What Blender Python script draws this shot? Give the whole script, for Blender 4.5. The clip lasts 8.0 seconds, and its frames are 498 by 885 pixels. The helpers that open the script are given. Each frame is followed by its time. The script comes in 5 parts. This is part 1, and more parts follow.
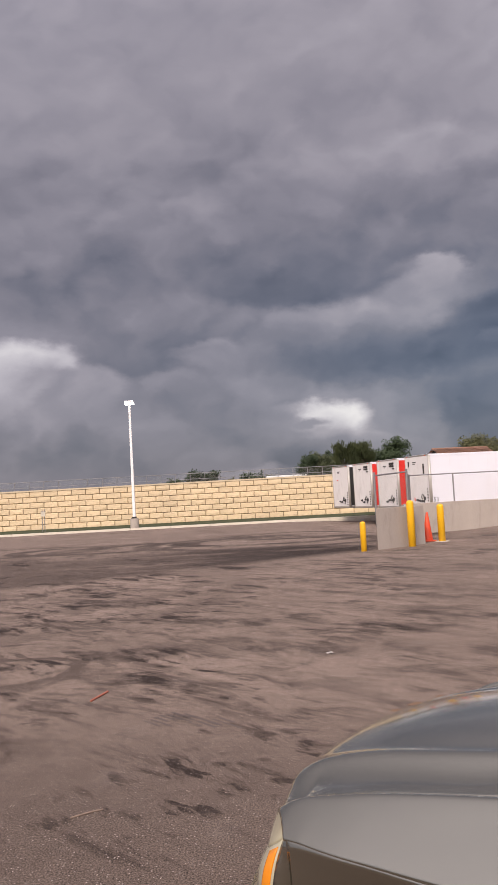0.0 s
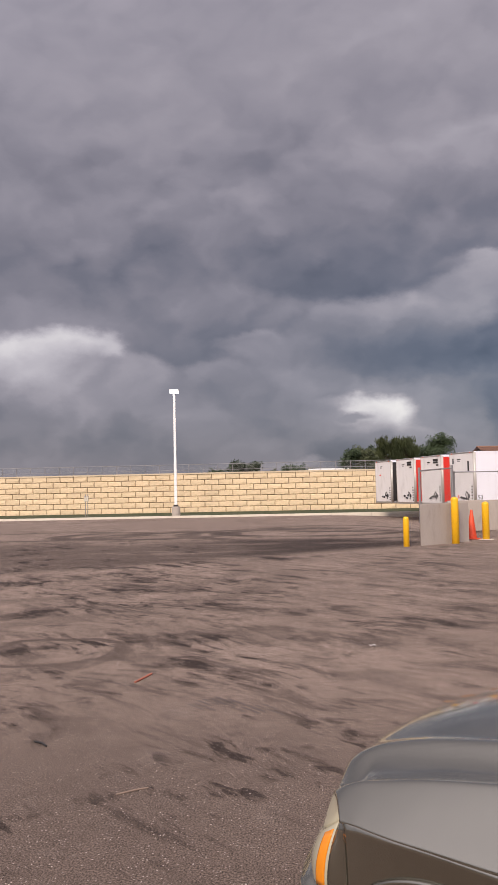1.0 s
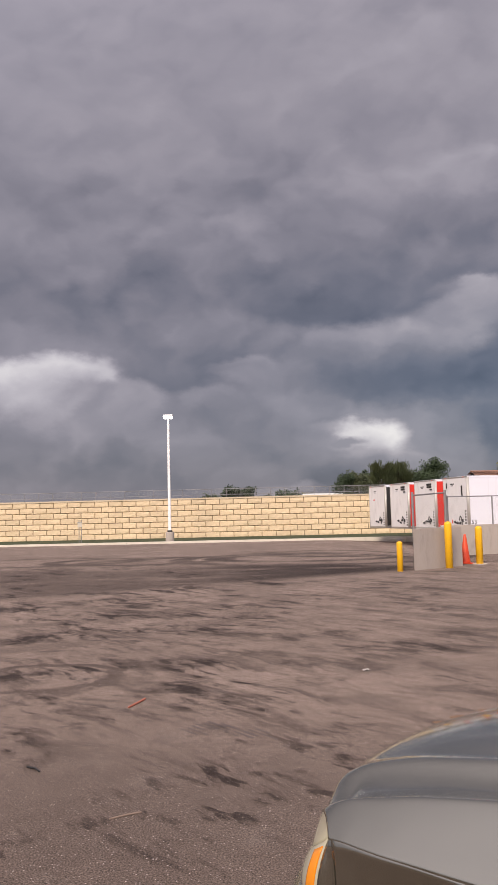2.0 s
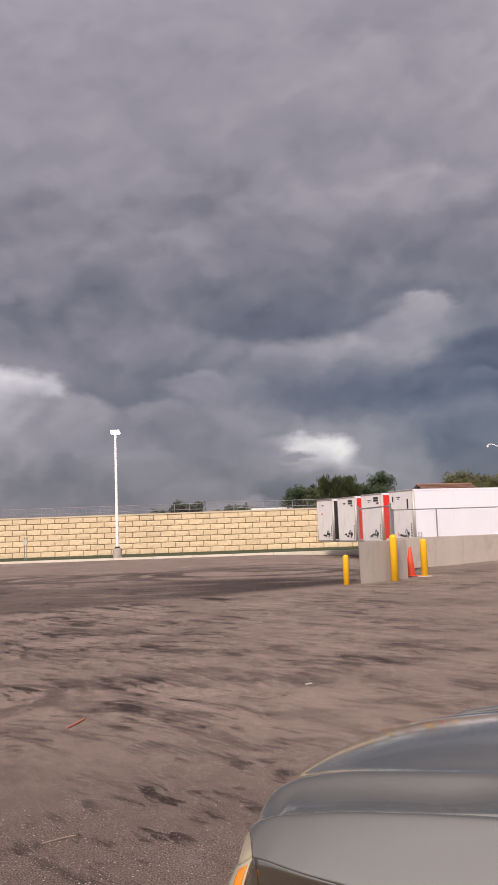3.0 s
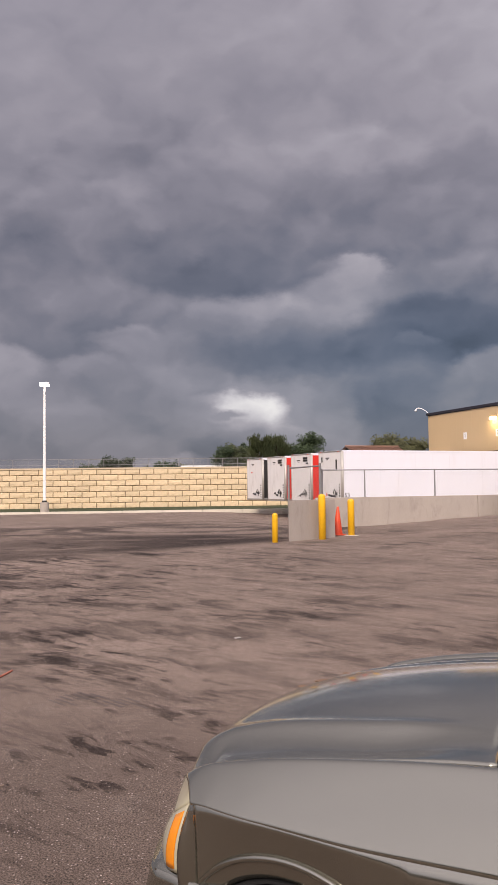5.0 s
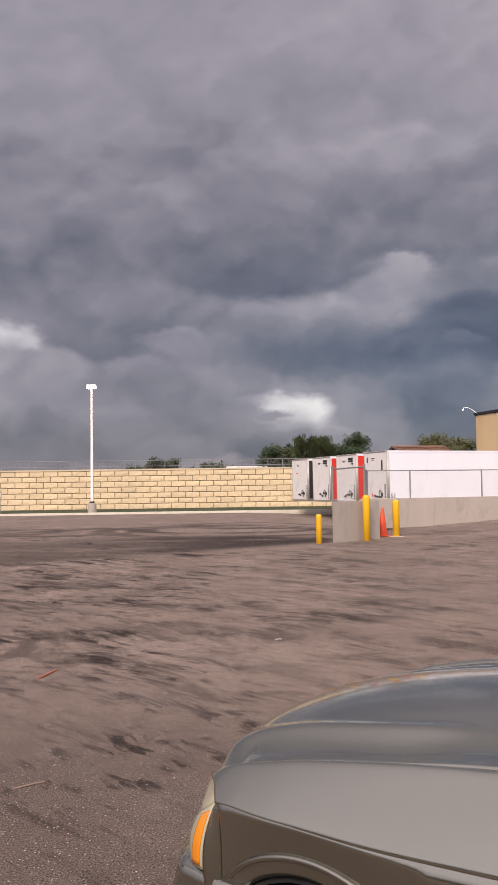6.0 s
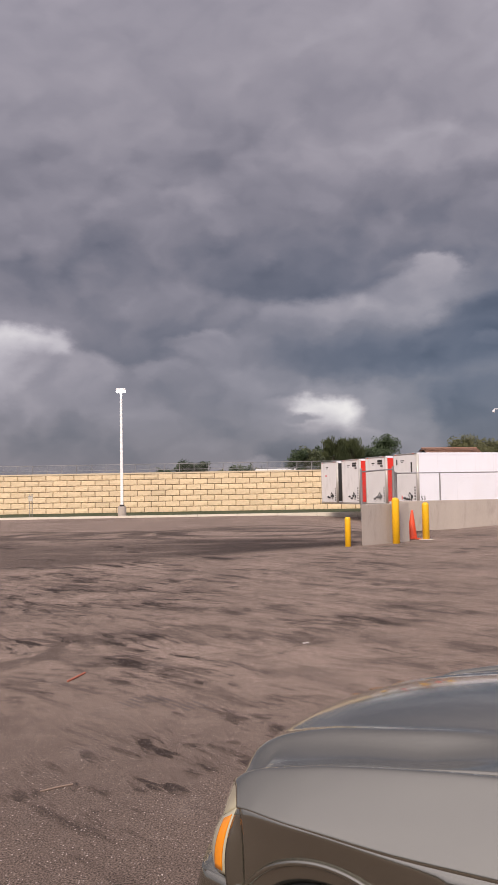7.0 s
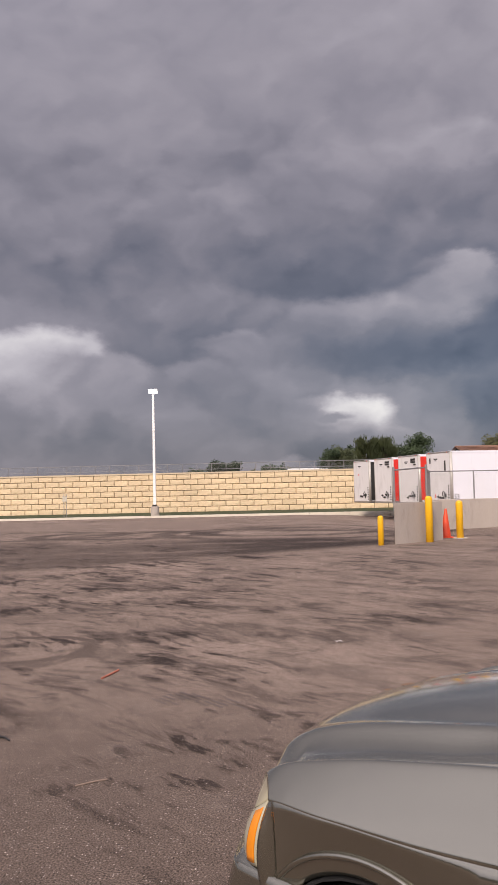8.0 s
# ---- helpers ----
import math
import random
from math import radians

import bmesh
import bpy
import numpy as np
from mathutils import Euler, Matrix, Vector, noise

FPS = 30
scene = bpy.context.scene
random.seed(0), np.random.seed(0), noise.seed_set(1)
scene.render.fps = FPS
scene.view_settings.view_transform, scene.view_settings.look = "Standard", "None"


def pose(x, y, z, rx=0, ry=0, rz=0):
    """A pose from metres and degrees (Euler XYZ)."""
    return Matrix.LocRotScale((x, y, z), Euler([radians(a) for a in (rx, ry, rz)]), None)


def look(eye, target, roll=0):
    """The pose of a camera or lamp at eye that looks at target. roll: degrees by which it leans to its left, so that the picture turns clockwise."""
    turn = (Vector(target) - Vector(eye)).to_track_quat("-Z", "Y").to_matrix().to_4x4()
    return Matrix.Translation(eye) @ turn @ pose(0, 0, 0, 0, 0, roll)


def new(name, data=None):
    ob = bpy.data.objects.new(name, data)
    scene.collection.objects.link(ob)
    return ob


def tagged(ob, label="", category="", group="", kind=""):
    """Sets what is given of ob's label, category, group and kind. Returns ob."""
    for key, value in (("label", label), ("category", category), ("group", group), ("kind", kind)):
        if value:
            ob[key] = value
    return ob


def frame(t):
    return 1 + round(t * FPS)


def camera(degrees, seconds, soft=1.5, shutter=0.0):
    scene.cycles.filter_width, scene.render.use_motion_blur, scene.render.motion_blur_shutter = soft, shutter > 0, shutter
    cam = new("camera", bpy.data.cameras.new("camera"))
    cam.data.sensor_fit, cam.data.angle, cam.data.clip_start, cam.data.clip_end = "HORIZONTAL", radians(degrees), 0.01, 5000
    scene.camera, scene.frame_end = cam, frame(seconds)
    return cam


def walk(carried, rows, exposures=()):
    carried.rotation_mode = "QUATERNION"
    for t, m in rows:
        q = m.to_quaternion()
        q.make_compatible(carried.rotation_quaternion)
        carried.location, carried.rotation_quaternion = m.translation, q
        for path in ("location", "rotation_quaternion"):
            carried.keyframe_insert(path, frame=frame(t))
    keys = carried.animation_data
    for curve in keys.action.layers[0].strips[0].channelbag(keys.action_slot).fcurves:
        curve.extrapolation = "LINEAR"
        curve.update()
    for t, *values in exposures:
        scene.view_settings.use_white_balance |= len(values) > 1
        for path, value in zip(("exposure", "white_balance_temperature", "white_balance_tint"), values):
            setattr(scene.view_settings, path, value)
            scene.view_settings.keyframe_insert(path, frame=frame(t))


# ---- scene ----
cam = camera(33.0, 8.0)
PATH = [
    (0, (-0.032, 0.102, 1.588), (-0.055, 2.097, 1.718), -3.1),
    (0.5, (-0.066, 0.111, 1.569), (-0.123, 2.106, 1.695), -1.5),
    (0.7, (-0.084, 0.111, 1.564), (-0.2001, 2.1034, 1.6896), -1.39),
    (1, (-0.099, 0.107, 1.56), (-0.223, 2.1, 1.674), -1.2),
    (1.2, (-0.099, 0.099, 1.558), (-0.2257, 2.0916, 1.6707), -1.16),
    (2.3, (-0.066, 0.016, 1.555), (-0.1555, 2.0045, 1.7506), -1.5),
    (2.5, (-0.049, 0.012, 1.555), (-0.121, 2.001, 1.757), -1.6),
    (2.7, (-0.029, 0.021, 1.554), (-0.0741, 2.0102, 1.7603), -1.73),
    (3, (-0.012, 0.05, 1.552), (0.002, 2.039, 1.757), -2.0),
    (3.5, (-0.019, 0.082, 1.541), (0.103, 2.07, 1.725), -1.7),
    (3.7, (-0.02, 0.1, 1.534), (0.1855, 2.0844, 1.6801), -1.51),
    (4, (-0.029, 0.127, 1.528), (0.226, 2.107, 1.645), -1.5),
    (4.3, (-0.053, 0.137, 1.528), (0.2057, 2.1172, 1.6404), -1.15),
    (4.5, (-0.062, 0.138, 1.529), (0.181, 2.12, 1.635), -0.9),
    (5, (-0.057, 0.082, 1.533), (0.119, 2.072, 1.635), -0.7),
    (5.2, (-0.049, 0.061, 1.536), (0.0896, 2.0531, 1.64), -0.74),
    (6.3, (0.018, 0.022, 1.555), (0.0763, 2.0182, 1.66), -0.79),
    (6.5, (0.024, 0.02, 1.557), (0.074, 2.016, 1.664), -0.8),
    (7, (0.027, 0.014, 1.559), (0.025, 2.011, 1.671), -1.0),
    (7.5, (0.036, 0.013, 1.552), (0.0, 2.009, 1.672), -1.4),
    (8, (0.035, 0.01, 1.542), (-0.043, 2.006, 1.655), -1.3),
]
walk(cam, [(t, look(eye, target, roll)) for t, eye, target, roll in PATH])

# ---- world, sun, exposure ----
scene.view_settings.exposure = 0.55
SUN_DIR = Vector((-0.26, -0.76, 0.60)).normalized()


class Nodes:
    """A short hand for node trees."""

    def __init__(self, tree):
        self.t = tree
        tree.nodes.clear()

    def add(self, kind):
        return self.t.nodes.new(kind)

    def put(self, sock, v):
        if isinstance(v, bpy.types.NodeSocket):
            self.t.links.new(v, sock)
        elif v is not None:
            if sock.type == "RGBA" and not isinstance(v, (int, float)) and len(v) == 3:
                v = (*v, 1)
            sock.default_value = v

    def m(self, op, a, b=None, c=None, clamp=False):
        n = self.add("ShaderNodeMath")
        n.operation, n.use_clamp = op, clamp
        for s, v in zip(n.inputs, (a, b, c)):
            self.put(s, v)
        return n.outputs[0]

    def vec(self, op, a, b=None):
        n = self.add("ShaderNodeVectorMath")
        n.operation = op
        self.put(n.inputs[0], a)
        self.put(n.inputs[1], b)
        return n.outputs["Value"] if op in ("LENGTH", "DOT_PRODUCT", "DISTANCE") else n.outputs[0]

    def mapping(self, v, loc=(0, 0, 0), rot=(0, 0, 0), scale=(1, 1, 1)):
        n = self.add("ShaderNodeMapping")
        self.put(n.inputs["Vector"], v)
        n.inputs["Location"].default_value = loc
        n.inputs["Rotation"].default_value = rot
        n.inputs["Scale"].default_value = scale
        return n.outputs[0]

    def noise(self, v, scale, detail=4.0, rough=0.55, distort=0.0, color=False):
        n = self.add("ShaderNodeTexNoise")
        self.put(n.inputs["Vector"], v)
        n.inputs["Scale"].default_value = scale
        n.inputs["Detail"].default_value = detail
        n.inputs["Roughness"].default_value = rough
        n.inputs["Distortion"].default_value = distort
        return n.outputs["Color" if color else "Fac"]

    def ramp(self, v, lo, hi, smooth=True):
        n = self.add("ShaderNodeMapRange")
        n.interpolation_type = "SMOOTHSTEP" if smooth else "LINEAR"
        self.put(n.inputs[0], v)
        n.inputs[1].default_value, n.inputs[2].default_value = lo, hi
        return n.outputs[0]

    def mix(self, f, a, b, blend="MIX"):
        n = self.add("ShaderNodeMix")
        n.data_type, n.blend_type = "RGBA", blend
        self.put(n.inputs[0], f)
        self.put(n.inputs[6], a)
        self.put(n.inputs[7], b)
        return n.outputs[2]

    def xyz(self, v):
        n = self.add("ShaderNodeSeparateXYZ")
        self.put(n.inputs[0], v)
        return n.outputs

    def join(self, x, y, z):
        n = self.add("ShaderNodeCombineXYZ")
        for s, v in zip(n.inputs, (x, y, z)):
            self.put(s, v)
        return n.outputs[0]


def build_world():
    w = bpy.data.worlds.new("storm_sky")
    scene.world = w
    w.use_nodes = True
    n = Nodes(w.node_tree)
    d = n.add("ShaderNodeTexCoord").outputs["Generated"]
    x, y, z = n.xyz(d)
    sky = n.add("ShaderNodeTexSky")
    sky.sky_type, sky.sun_disc = "NISHITA", False
    sky.sun_elevation = math.asin(SUN_DIR.z)
    sky.sun_rotation = math.atan2(SUN_DIR.x, SUN_DIR.y)
    # azimuth east of north and slope above the horizon
    az = n.m("ARCTAN2", x, y)
    el = n.m("DIVIDE", z, n.m("SQRT", n.m("ADD", n.m("MULTIPLY", x, x), n.m("ADD", n.m("MULTIPLY", y, y), 1e-4))))
    flat = n.join(az, n.m("MULTIPLY", el, 1.5), 0.0)
    warp = n.noise(flat, 4.5, 3.0, 0.5, color=True)
    w1, w2, _ = n.xyz(n.vec("SUBTRACT", warp, (0.5, 0.5, 0.5)))
    fray = n.noise(flat, 13.0, 7.0, 0.6, color=True)
    f1, f2, _ = n.xyz(n.vec("SUBTRACT", fray, (0.5, 0.5, 0.5)))
    az2 = n.m("ADD", az, n.m("MULTIPLY_ADD", w1, 0.11, n.m("MULTIPLY", f1, 0.062)))
    el2 = n.m("ADD", el, n.m("MULTIPLY_ADD", w2, 0.06, n.m("MULTIPLY", f2, 0.042)))
    tall = n.m("MULTIPLY", el2, 1.15)
    big = n.noise(n.join(az2, tall, 2.3), 4.0, 3.0, 0.5)
    # billows, lit on their upper rims; higher up the cover is smoother

    def billow(shift_a, shift_e, scale):
        v = n.add("ShaderNodeTexVoronoi")
        v.feature = "SMOOTH_F1"
        v.inputs["Scale"].default_value = scale
        v.inputs["Smoothness"].default_value = 0.75
        v.inputs["Detail"].default_value = 1.6
        v.inputs["Roughness"].default_value = 0.45
        n.put(v.inputs["Vector"], n.join(n.m("ADD", az2, shift_a), n.m("ADD", tall, shift_e), 4.2))
        return v.outputs["Distance"]
    puff = n.noise(n.join(az2, tall, 9.1), 8.0, 3.0, 0.45)
    puff_up = n.noise(n.join(n.m("ADD", az2, 0.008), n.m("ADD", tall, 0.028), 9.1), 8.0, 3.0, 0.45)
    rim = n.m("SUBTRACT", puff, puff_up)
    lump = n.m("SUBTRACT", billow(-0.006, 0.014, 11.0), billow(0.0, 0.0, 11.0))
    wisp = n.noise(n.join(az2, n.m("MULTIPLY", el2, 1.3), 7.7), 24.0, 4.0, 0.5)
    # the even cover: paler overhead and low in the haze
    val = n.m("MULTIPLY_ADD", n.ramp(el, 0.26, 0.52), 0.075, 0.205)
    val = n.m("MULTIPLY_ADD", n.m("SUBTRACT", big, 0.5), 0.10, val)
    val = n.m("MULTIPLY_ADD", n.ramp(az, 0.20, 0.50), n.m("MULTIPLY", n.ramp(el, 0.34, 0.5), 0.16), val)
    # single clouds, the far ones first: azimuth, slope, widths, light above and below, softness above and below, cover
    clouds = (
        (-0.20, 0.335, 0.12, 0.050, 0.27, 0.20, 0.9, 0.9, 0.7), (0.05, 0.385, 0.12, 0.050, 0.29, 0.19, 0.6, 0.9, 0.8), (-0.05, 0.395, 0.10, 0.035, 0.20, 0.18, 0.9, 0.9, 0.7),
        (0.22, 0.385, 0.14, 0.065, 0.35, 0.155, 0.35, 0.9, 0.95), (0.12, 0.345, 0.10, 0.040, 0.25, 0.16, 0.5, 0.9, 0.8), (-0.09, 0.325, 0.10, 0.042, 0.30, 0.19, 0.45, 0.9, 0.85),
        (0.36, 0.245, 0.09, 0.035, 0.27, 0.15, 0.5, 0.9, 0.9), (0.125, 0.205, 0.19, 0.040, 0.35, 0.14, 0.7, 0.9, 0.95), (0.19, 0.240, 0.065, 0.042, 0.38, 0.21, 0.25, 0.8, 0.95),
        (0.05, 0.285, 0.17, 0.065, 0.20, 0.135, 0.9, 0.28, 0.95), (-0.20, 0.245, 0.20, 0.060, 0.21, 0.165, 0.9, 0.8, 0.8),
        (0.16, 0.152, 0.21, 0.042, 0.135, 0.12, 0.7, 0.9, 0.9), (0.34, 0.170, 0.21, 0.065, 0.105, 0.08, 0.8, 0.9, 0.95), (0.30, 0.205, 0.10, 0.030, 0.11, 0.09, 0.9, 0.9, 0.85), (0.27, 0.075, 0.10, 0.075, 0.125, 0.13, 0.9, 0.9, 0.9), (0.39, 0.120, 0.10, 0.038, 0.24, 0.13, 0.4, 0.9, 0.9), (0.28, 0.158, 0.035, 0.012, 0.17, 0.11, 0.5, 0.9, 0.8),
        (-0.31, 0.135, 0.13, 0.062, 0.54, 0.17, 0.30, 0.9, 1.0), (-0.12, 0.190, 0.13, 0.055, 0.19, 0.14, 0.7, 0.45, 0.95), (-0.19, 0.130, 0.055, 0.040, 0.32, 0.20, 0.35, 0.9, 0.9), (-0.225, 0.105, 0.05, 0.035, 0.27, 0.20, 0.5, 0.9, 0.8),
        (-0.055, 0.165, 0.055, 0.030, 0.30, 0.20, 0.35, 0.9, 0.9), (-0.10, 0.130, 0.06, 0.025, 0.25, 0.18, 0.4, 0.9, 0.8), (-0.15, 0.060, 0.14, 0.045, 0.20, 0.17, 0.8, 0.9, 0.7),
        (0.09, 0.108, 0.16, 0.026, 0.26, 0.19, 0.7, 0.9, 0.75), (0.00, 0.075, 0.06, 0.030, 0.22, 0.15, 0.5, 0.8, 0.85), (0.066, 0.100, 0.055, 0.016, 0.38, 0.26, 0.6, 0.9, 0.9), (0.090, 0.086, 0.058, 0.032, 0.66, 0.24, 0.5, 0.9, 1.0), (0.056, 0.088, 0.030, 0.010, 0.20, 0.22, 0.8, 0.6, 0.9), (0.125, 0.070, 0.030, 0.016, 0.42, 0.22, 0.5, 0.9, 0.8), (0.075, 0.070, 0.035, 0.010, 0.36, 0.22, 0.7, 0.9, 0.8),
        (0.155, 0.060, 0.05, 0.040, 0.22, 0.16, 0.6, 0.9, 0.7), (0.03, 0.045, 0.05, 0.025, 0.15, 0.13, 0.8, 0.7, 0.9), (-0.01, 0.028, 0.045, 0.018, 0.28, 0.18, 0.4, 0.9, 0.9),
    )
    for a, e, sa, se, hi, lo, st, sb, cover in clouds:
        u = n.m("DIVIDE", n.m("SUBTRACT", az2, a), sa)
        v = n.m("DIVIDE", n.m("SUBTRACT", el2, e), se)
        dist = n.m("SQRT", n.m("ADD", n.m("MULTIPLY", u, u), n.m("MULTIPLY", v, v)))
        soft = n.m("MULTIPLY_ADD", n.ramp(v, -0.5, 0.5), st - sb, sb)
        inside = n.m("MULTIPLY", n.ramp(n.m("DIVIDE", n.m("SUBTRACT", 1.0, dist), soft), 0.0, 1.0), cover)
        body = n.m("MULTIPLY_ADD", n.ramp(v, -0.9, 0.75), hi - lo, lo)
        val = n.m("MULTIPLY_ADD", n.m("SUBTRACT", body, val), inside, val)
    grain = n.m("MULTIPLY_ADD", rim, 1.25, n.m("MULTIPLY_ADD", lump, 0.6, n.m("MULTIPLY", n.m("SUBTRACT", wisp, 0.5), 0.30)))
    grain = n.m("MULTIPLY", grain, n.m("SUBTRACT", 1.0, n.m("MULTIPLY", n.ramp(el, 0.30, 0.52), 0.55)))
    lum = n.m("MAXIMUM", n.m("MULTIPLY", val, n.m("ADD", 1.0, grain)), 0.04)
    # cloud colour: blue slate in the dark, violet grey in the middle, warm white in the light
    tints = []
    for stops in (((0.0, (0.88, 0.96, 1.42)), (0.10, (0.94, 0.96, 1.28)), (0.20, (1.03, 0.96, 1.16)), (0.30, (1.05, 0.96, 1.11)), (1.0, (1.03, 1.0, 0.94))),
                  ((0.0, (0.76, 1.0, 1.62)), (0.10, (0.82, 0.98, 1.46)), (0.20, (0.95, 0.97, 1.20)), (0.35, (1.03, 0.97, 1.08)), (1.0, (1.03, 1.0, 0.94)))):
        ramp = n.add("ShaderNodeValToRGB")
        cr = ramp.color_ramp
        for pos, col in stops:
            e = cr.elements[0] if pos == 0 else (cr.elements[-1] if pos == 1.0 else cr.elements.new(pos))
            e.position, e.color = pos, (*col, 1)
        n.put(ramp.inputs[0], lum)
        tints.append(ramp.outputs[0])
    # rain hangs blue in the north-east
    ru, rv = n.m("DIVIDE", n.m("SUBTRACT", az2, 0.28), 0.26), n.m("DIVIDE", n.m("SUBTRACT", el2, 0.13), 0.13)
    rain = n.m("EXPONENT", n.m("MULTIPLY", n.m("ADD", n.m("MULTIPLY", ru, ru), n.m("MULTIPLY", rv, rv)), -1.0))
    tint = n.mix(rain, tints[0], tints[1])
    cloud = n.mix(1.0, tint, n.join(lum, lum, lum), "MULTIPLY")
    # the cover is thin round the sun, behind the walker, and lets its light through
    toward = n.vec("DOT_PRODUCT", d, (-0.20, -0.59, 0.78))
    thin = n.ramp(toward, -0.25, 0.9)
    lift = n.m("MULTIPLY_ADD", thin, 2.3, 1.0)
    cloud = n.mix(1.0, cloud, n.join(lift, lift, n.m("MULTIPLY", lift, 0.99)), "MULTIPLY")
    both = n.mix(0.006, cloud, sky.outputs[0])
    bg = n.add("ShaderNodeBackground")
    n.put(bg.inputs[0], both)
    bg.inputs[1].default_value = 0.68
    n.t.links.new(bg.outputs[0], n.add("ShaderNodeOutputWorld").inputs[0])


build_world()
sun = new("sun", bpy.data.lights.new("sun", "SUN"))
sun.data.energy, sun.data.angle, sun.data.color = 2.25, radians(14), (1.0, 0.86, 0.73)
sun.matrix_world = look(SUN_DIR * 50, (0, 0, 0))


# ---- materials ----
def material(name, base, rough=0.6, metal=0.0, var=0.12, scale=3.0, grain=40.0, bump=0.2, depth=0.004, coat=0.0, dirt=None, dirt_amount=0.3, island=0.0, emit=None, stretch=(1, 1, 1)):
    """A painted or plain surface: colour varied at two scales, relief, and stains of a shape of their own."""
    mt = bpy.data.materials.new(name)
    mt.use_nodes = True
    n = Nodes(mt.node_tree)
    b = n.add("ShaderNodeBsdfPrincipled")
    co = n.mapping(n.add("ShaderNodeTexCoord").outputs["Object"], scale=stretch)
    big = n.noise(co, scale, 5.0, 0.6)
    fine = n.noise(co, grain, 3.0, 0.6)
    f = n.m("ADD", n.m("MULTIPLY", n.m("SUBTRACT", big, 0.5), 2 * var), n.m("MULTIPLY", n.m("SUBTRACT", fine, 0.5), var))
    if island:
        rnd = n.add("ShaderNodeObjectInfo").outputs["Random"]
        f = n.m("ADD", f, n.m("MULTIPLY", n.m("SUBTRACT", rnd, 0.5), island))
    k = n.m("ADD", f, 1.0)
    col = n.mix(1.0, tuple(base), n.join(k, k, k), "MULTIPLY")
    if dirt:
        msk = n.m("MULTIPLY", n.ramp(n.noise(co, scale * 1.7, 6.0, 0.65, 0.4), 0.5, 0.75), dirt_amount)
        col = n.mix(msk, col, tuple(dirt))
    n.put(b.inputs["Base Color"], col)
    n.put(b.inputs["Roughness"], n.m("ADD", rough, n.m("MULTIPLY", n.m("SUBTRACT", big, 0.5), 0.25 * rough), clamp=True))
    b.inputs["Metallic"].default_value = metal
    b.inputs["Coat Weight"].default_value = coat
    b.inputs["Coat Roughness"].default_value = 0.06
    if bump:
        bp = n.add("ShaderNodeBump")
        bp.inputs["Strength"].default_value, bp.inputs["Distance"].default_value = bump, depth
        n.put(bp.inputs["Height"], n.m("ADD", fine, n.m("MULTIPLY", big, 0.6)))
        n.t.links.new(bp.outputs[0], b.inputs["Normal"])
    if emit:
        n.put(b.inputs["Emission Color"], emit[:3])
        b.inputs["Emission Strength"].default_value = emit[3]
    n.t.links.new(b.outputs[0], n.add("ShaderNodeOutputMaterial").inputs[0])
    return mt


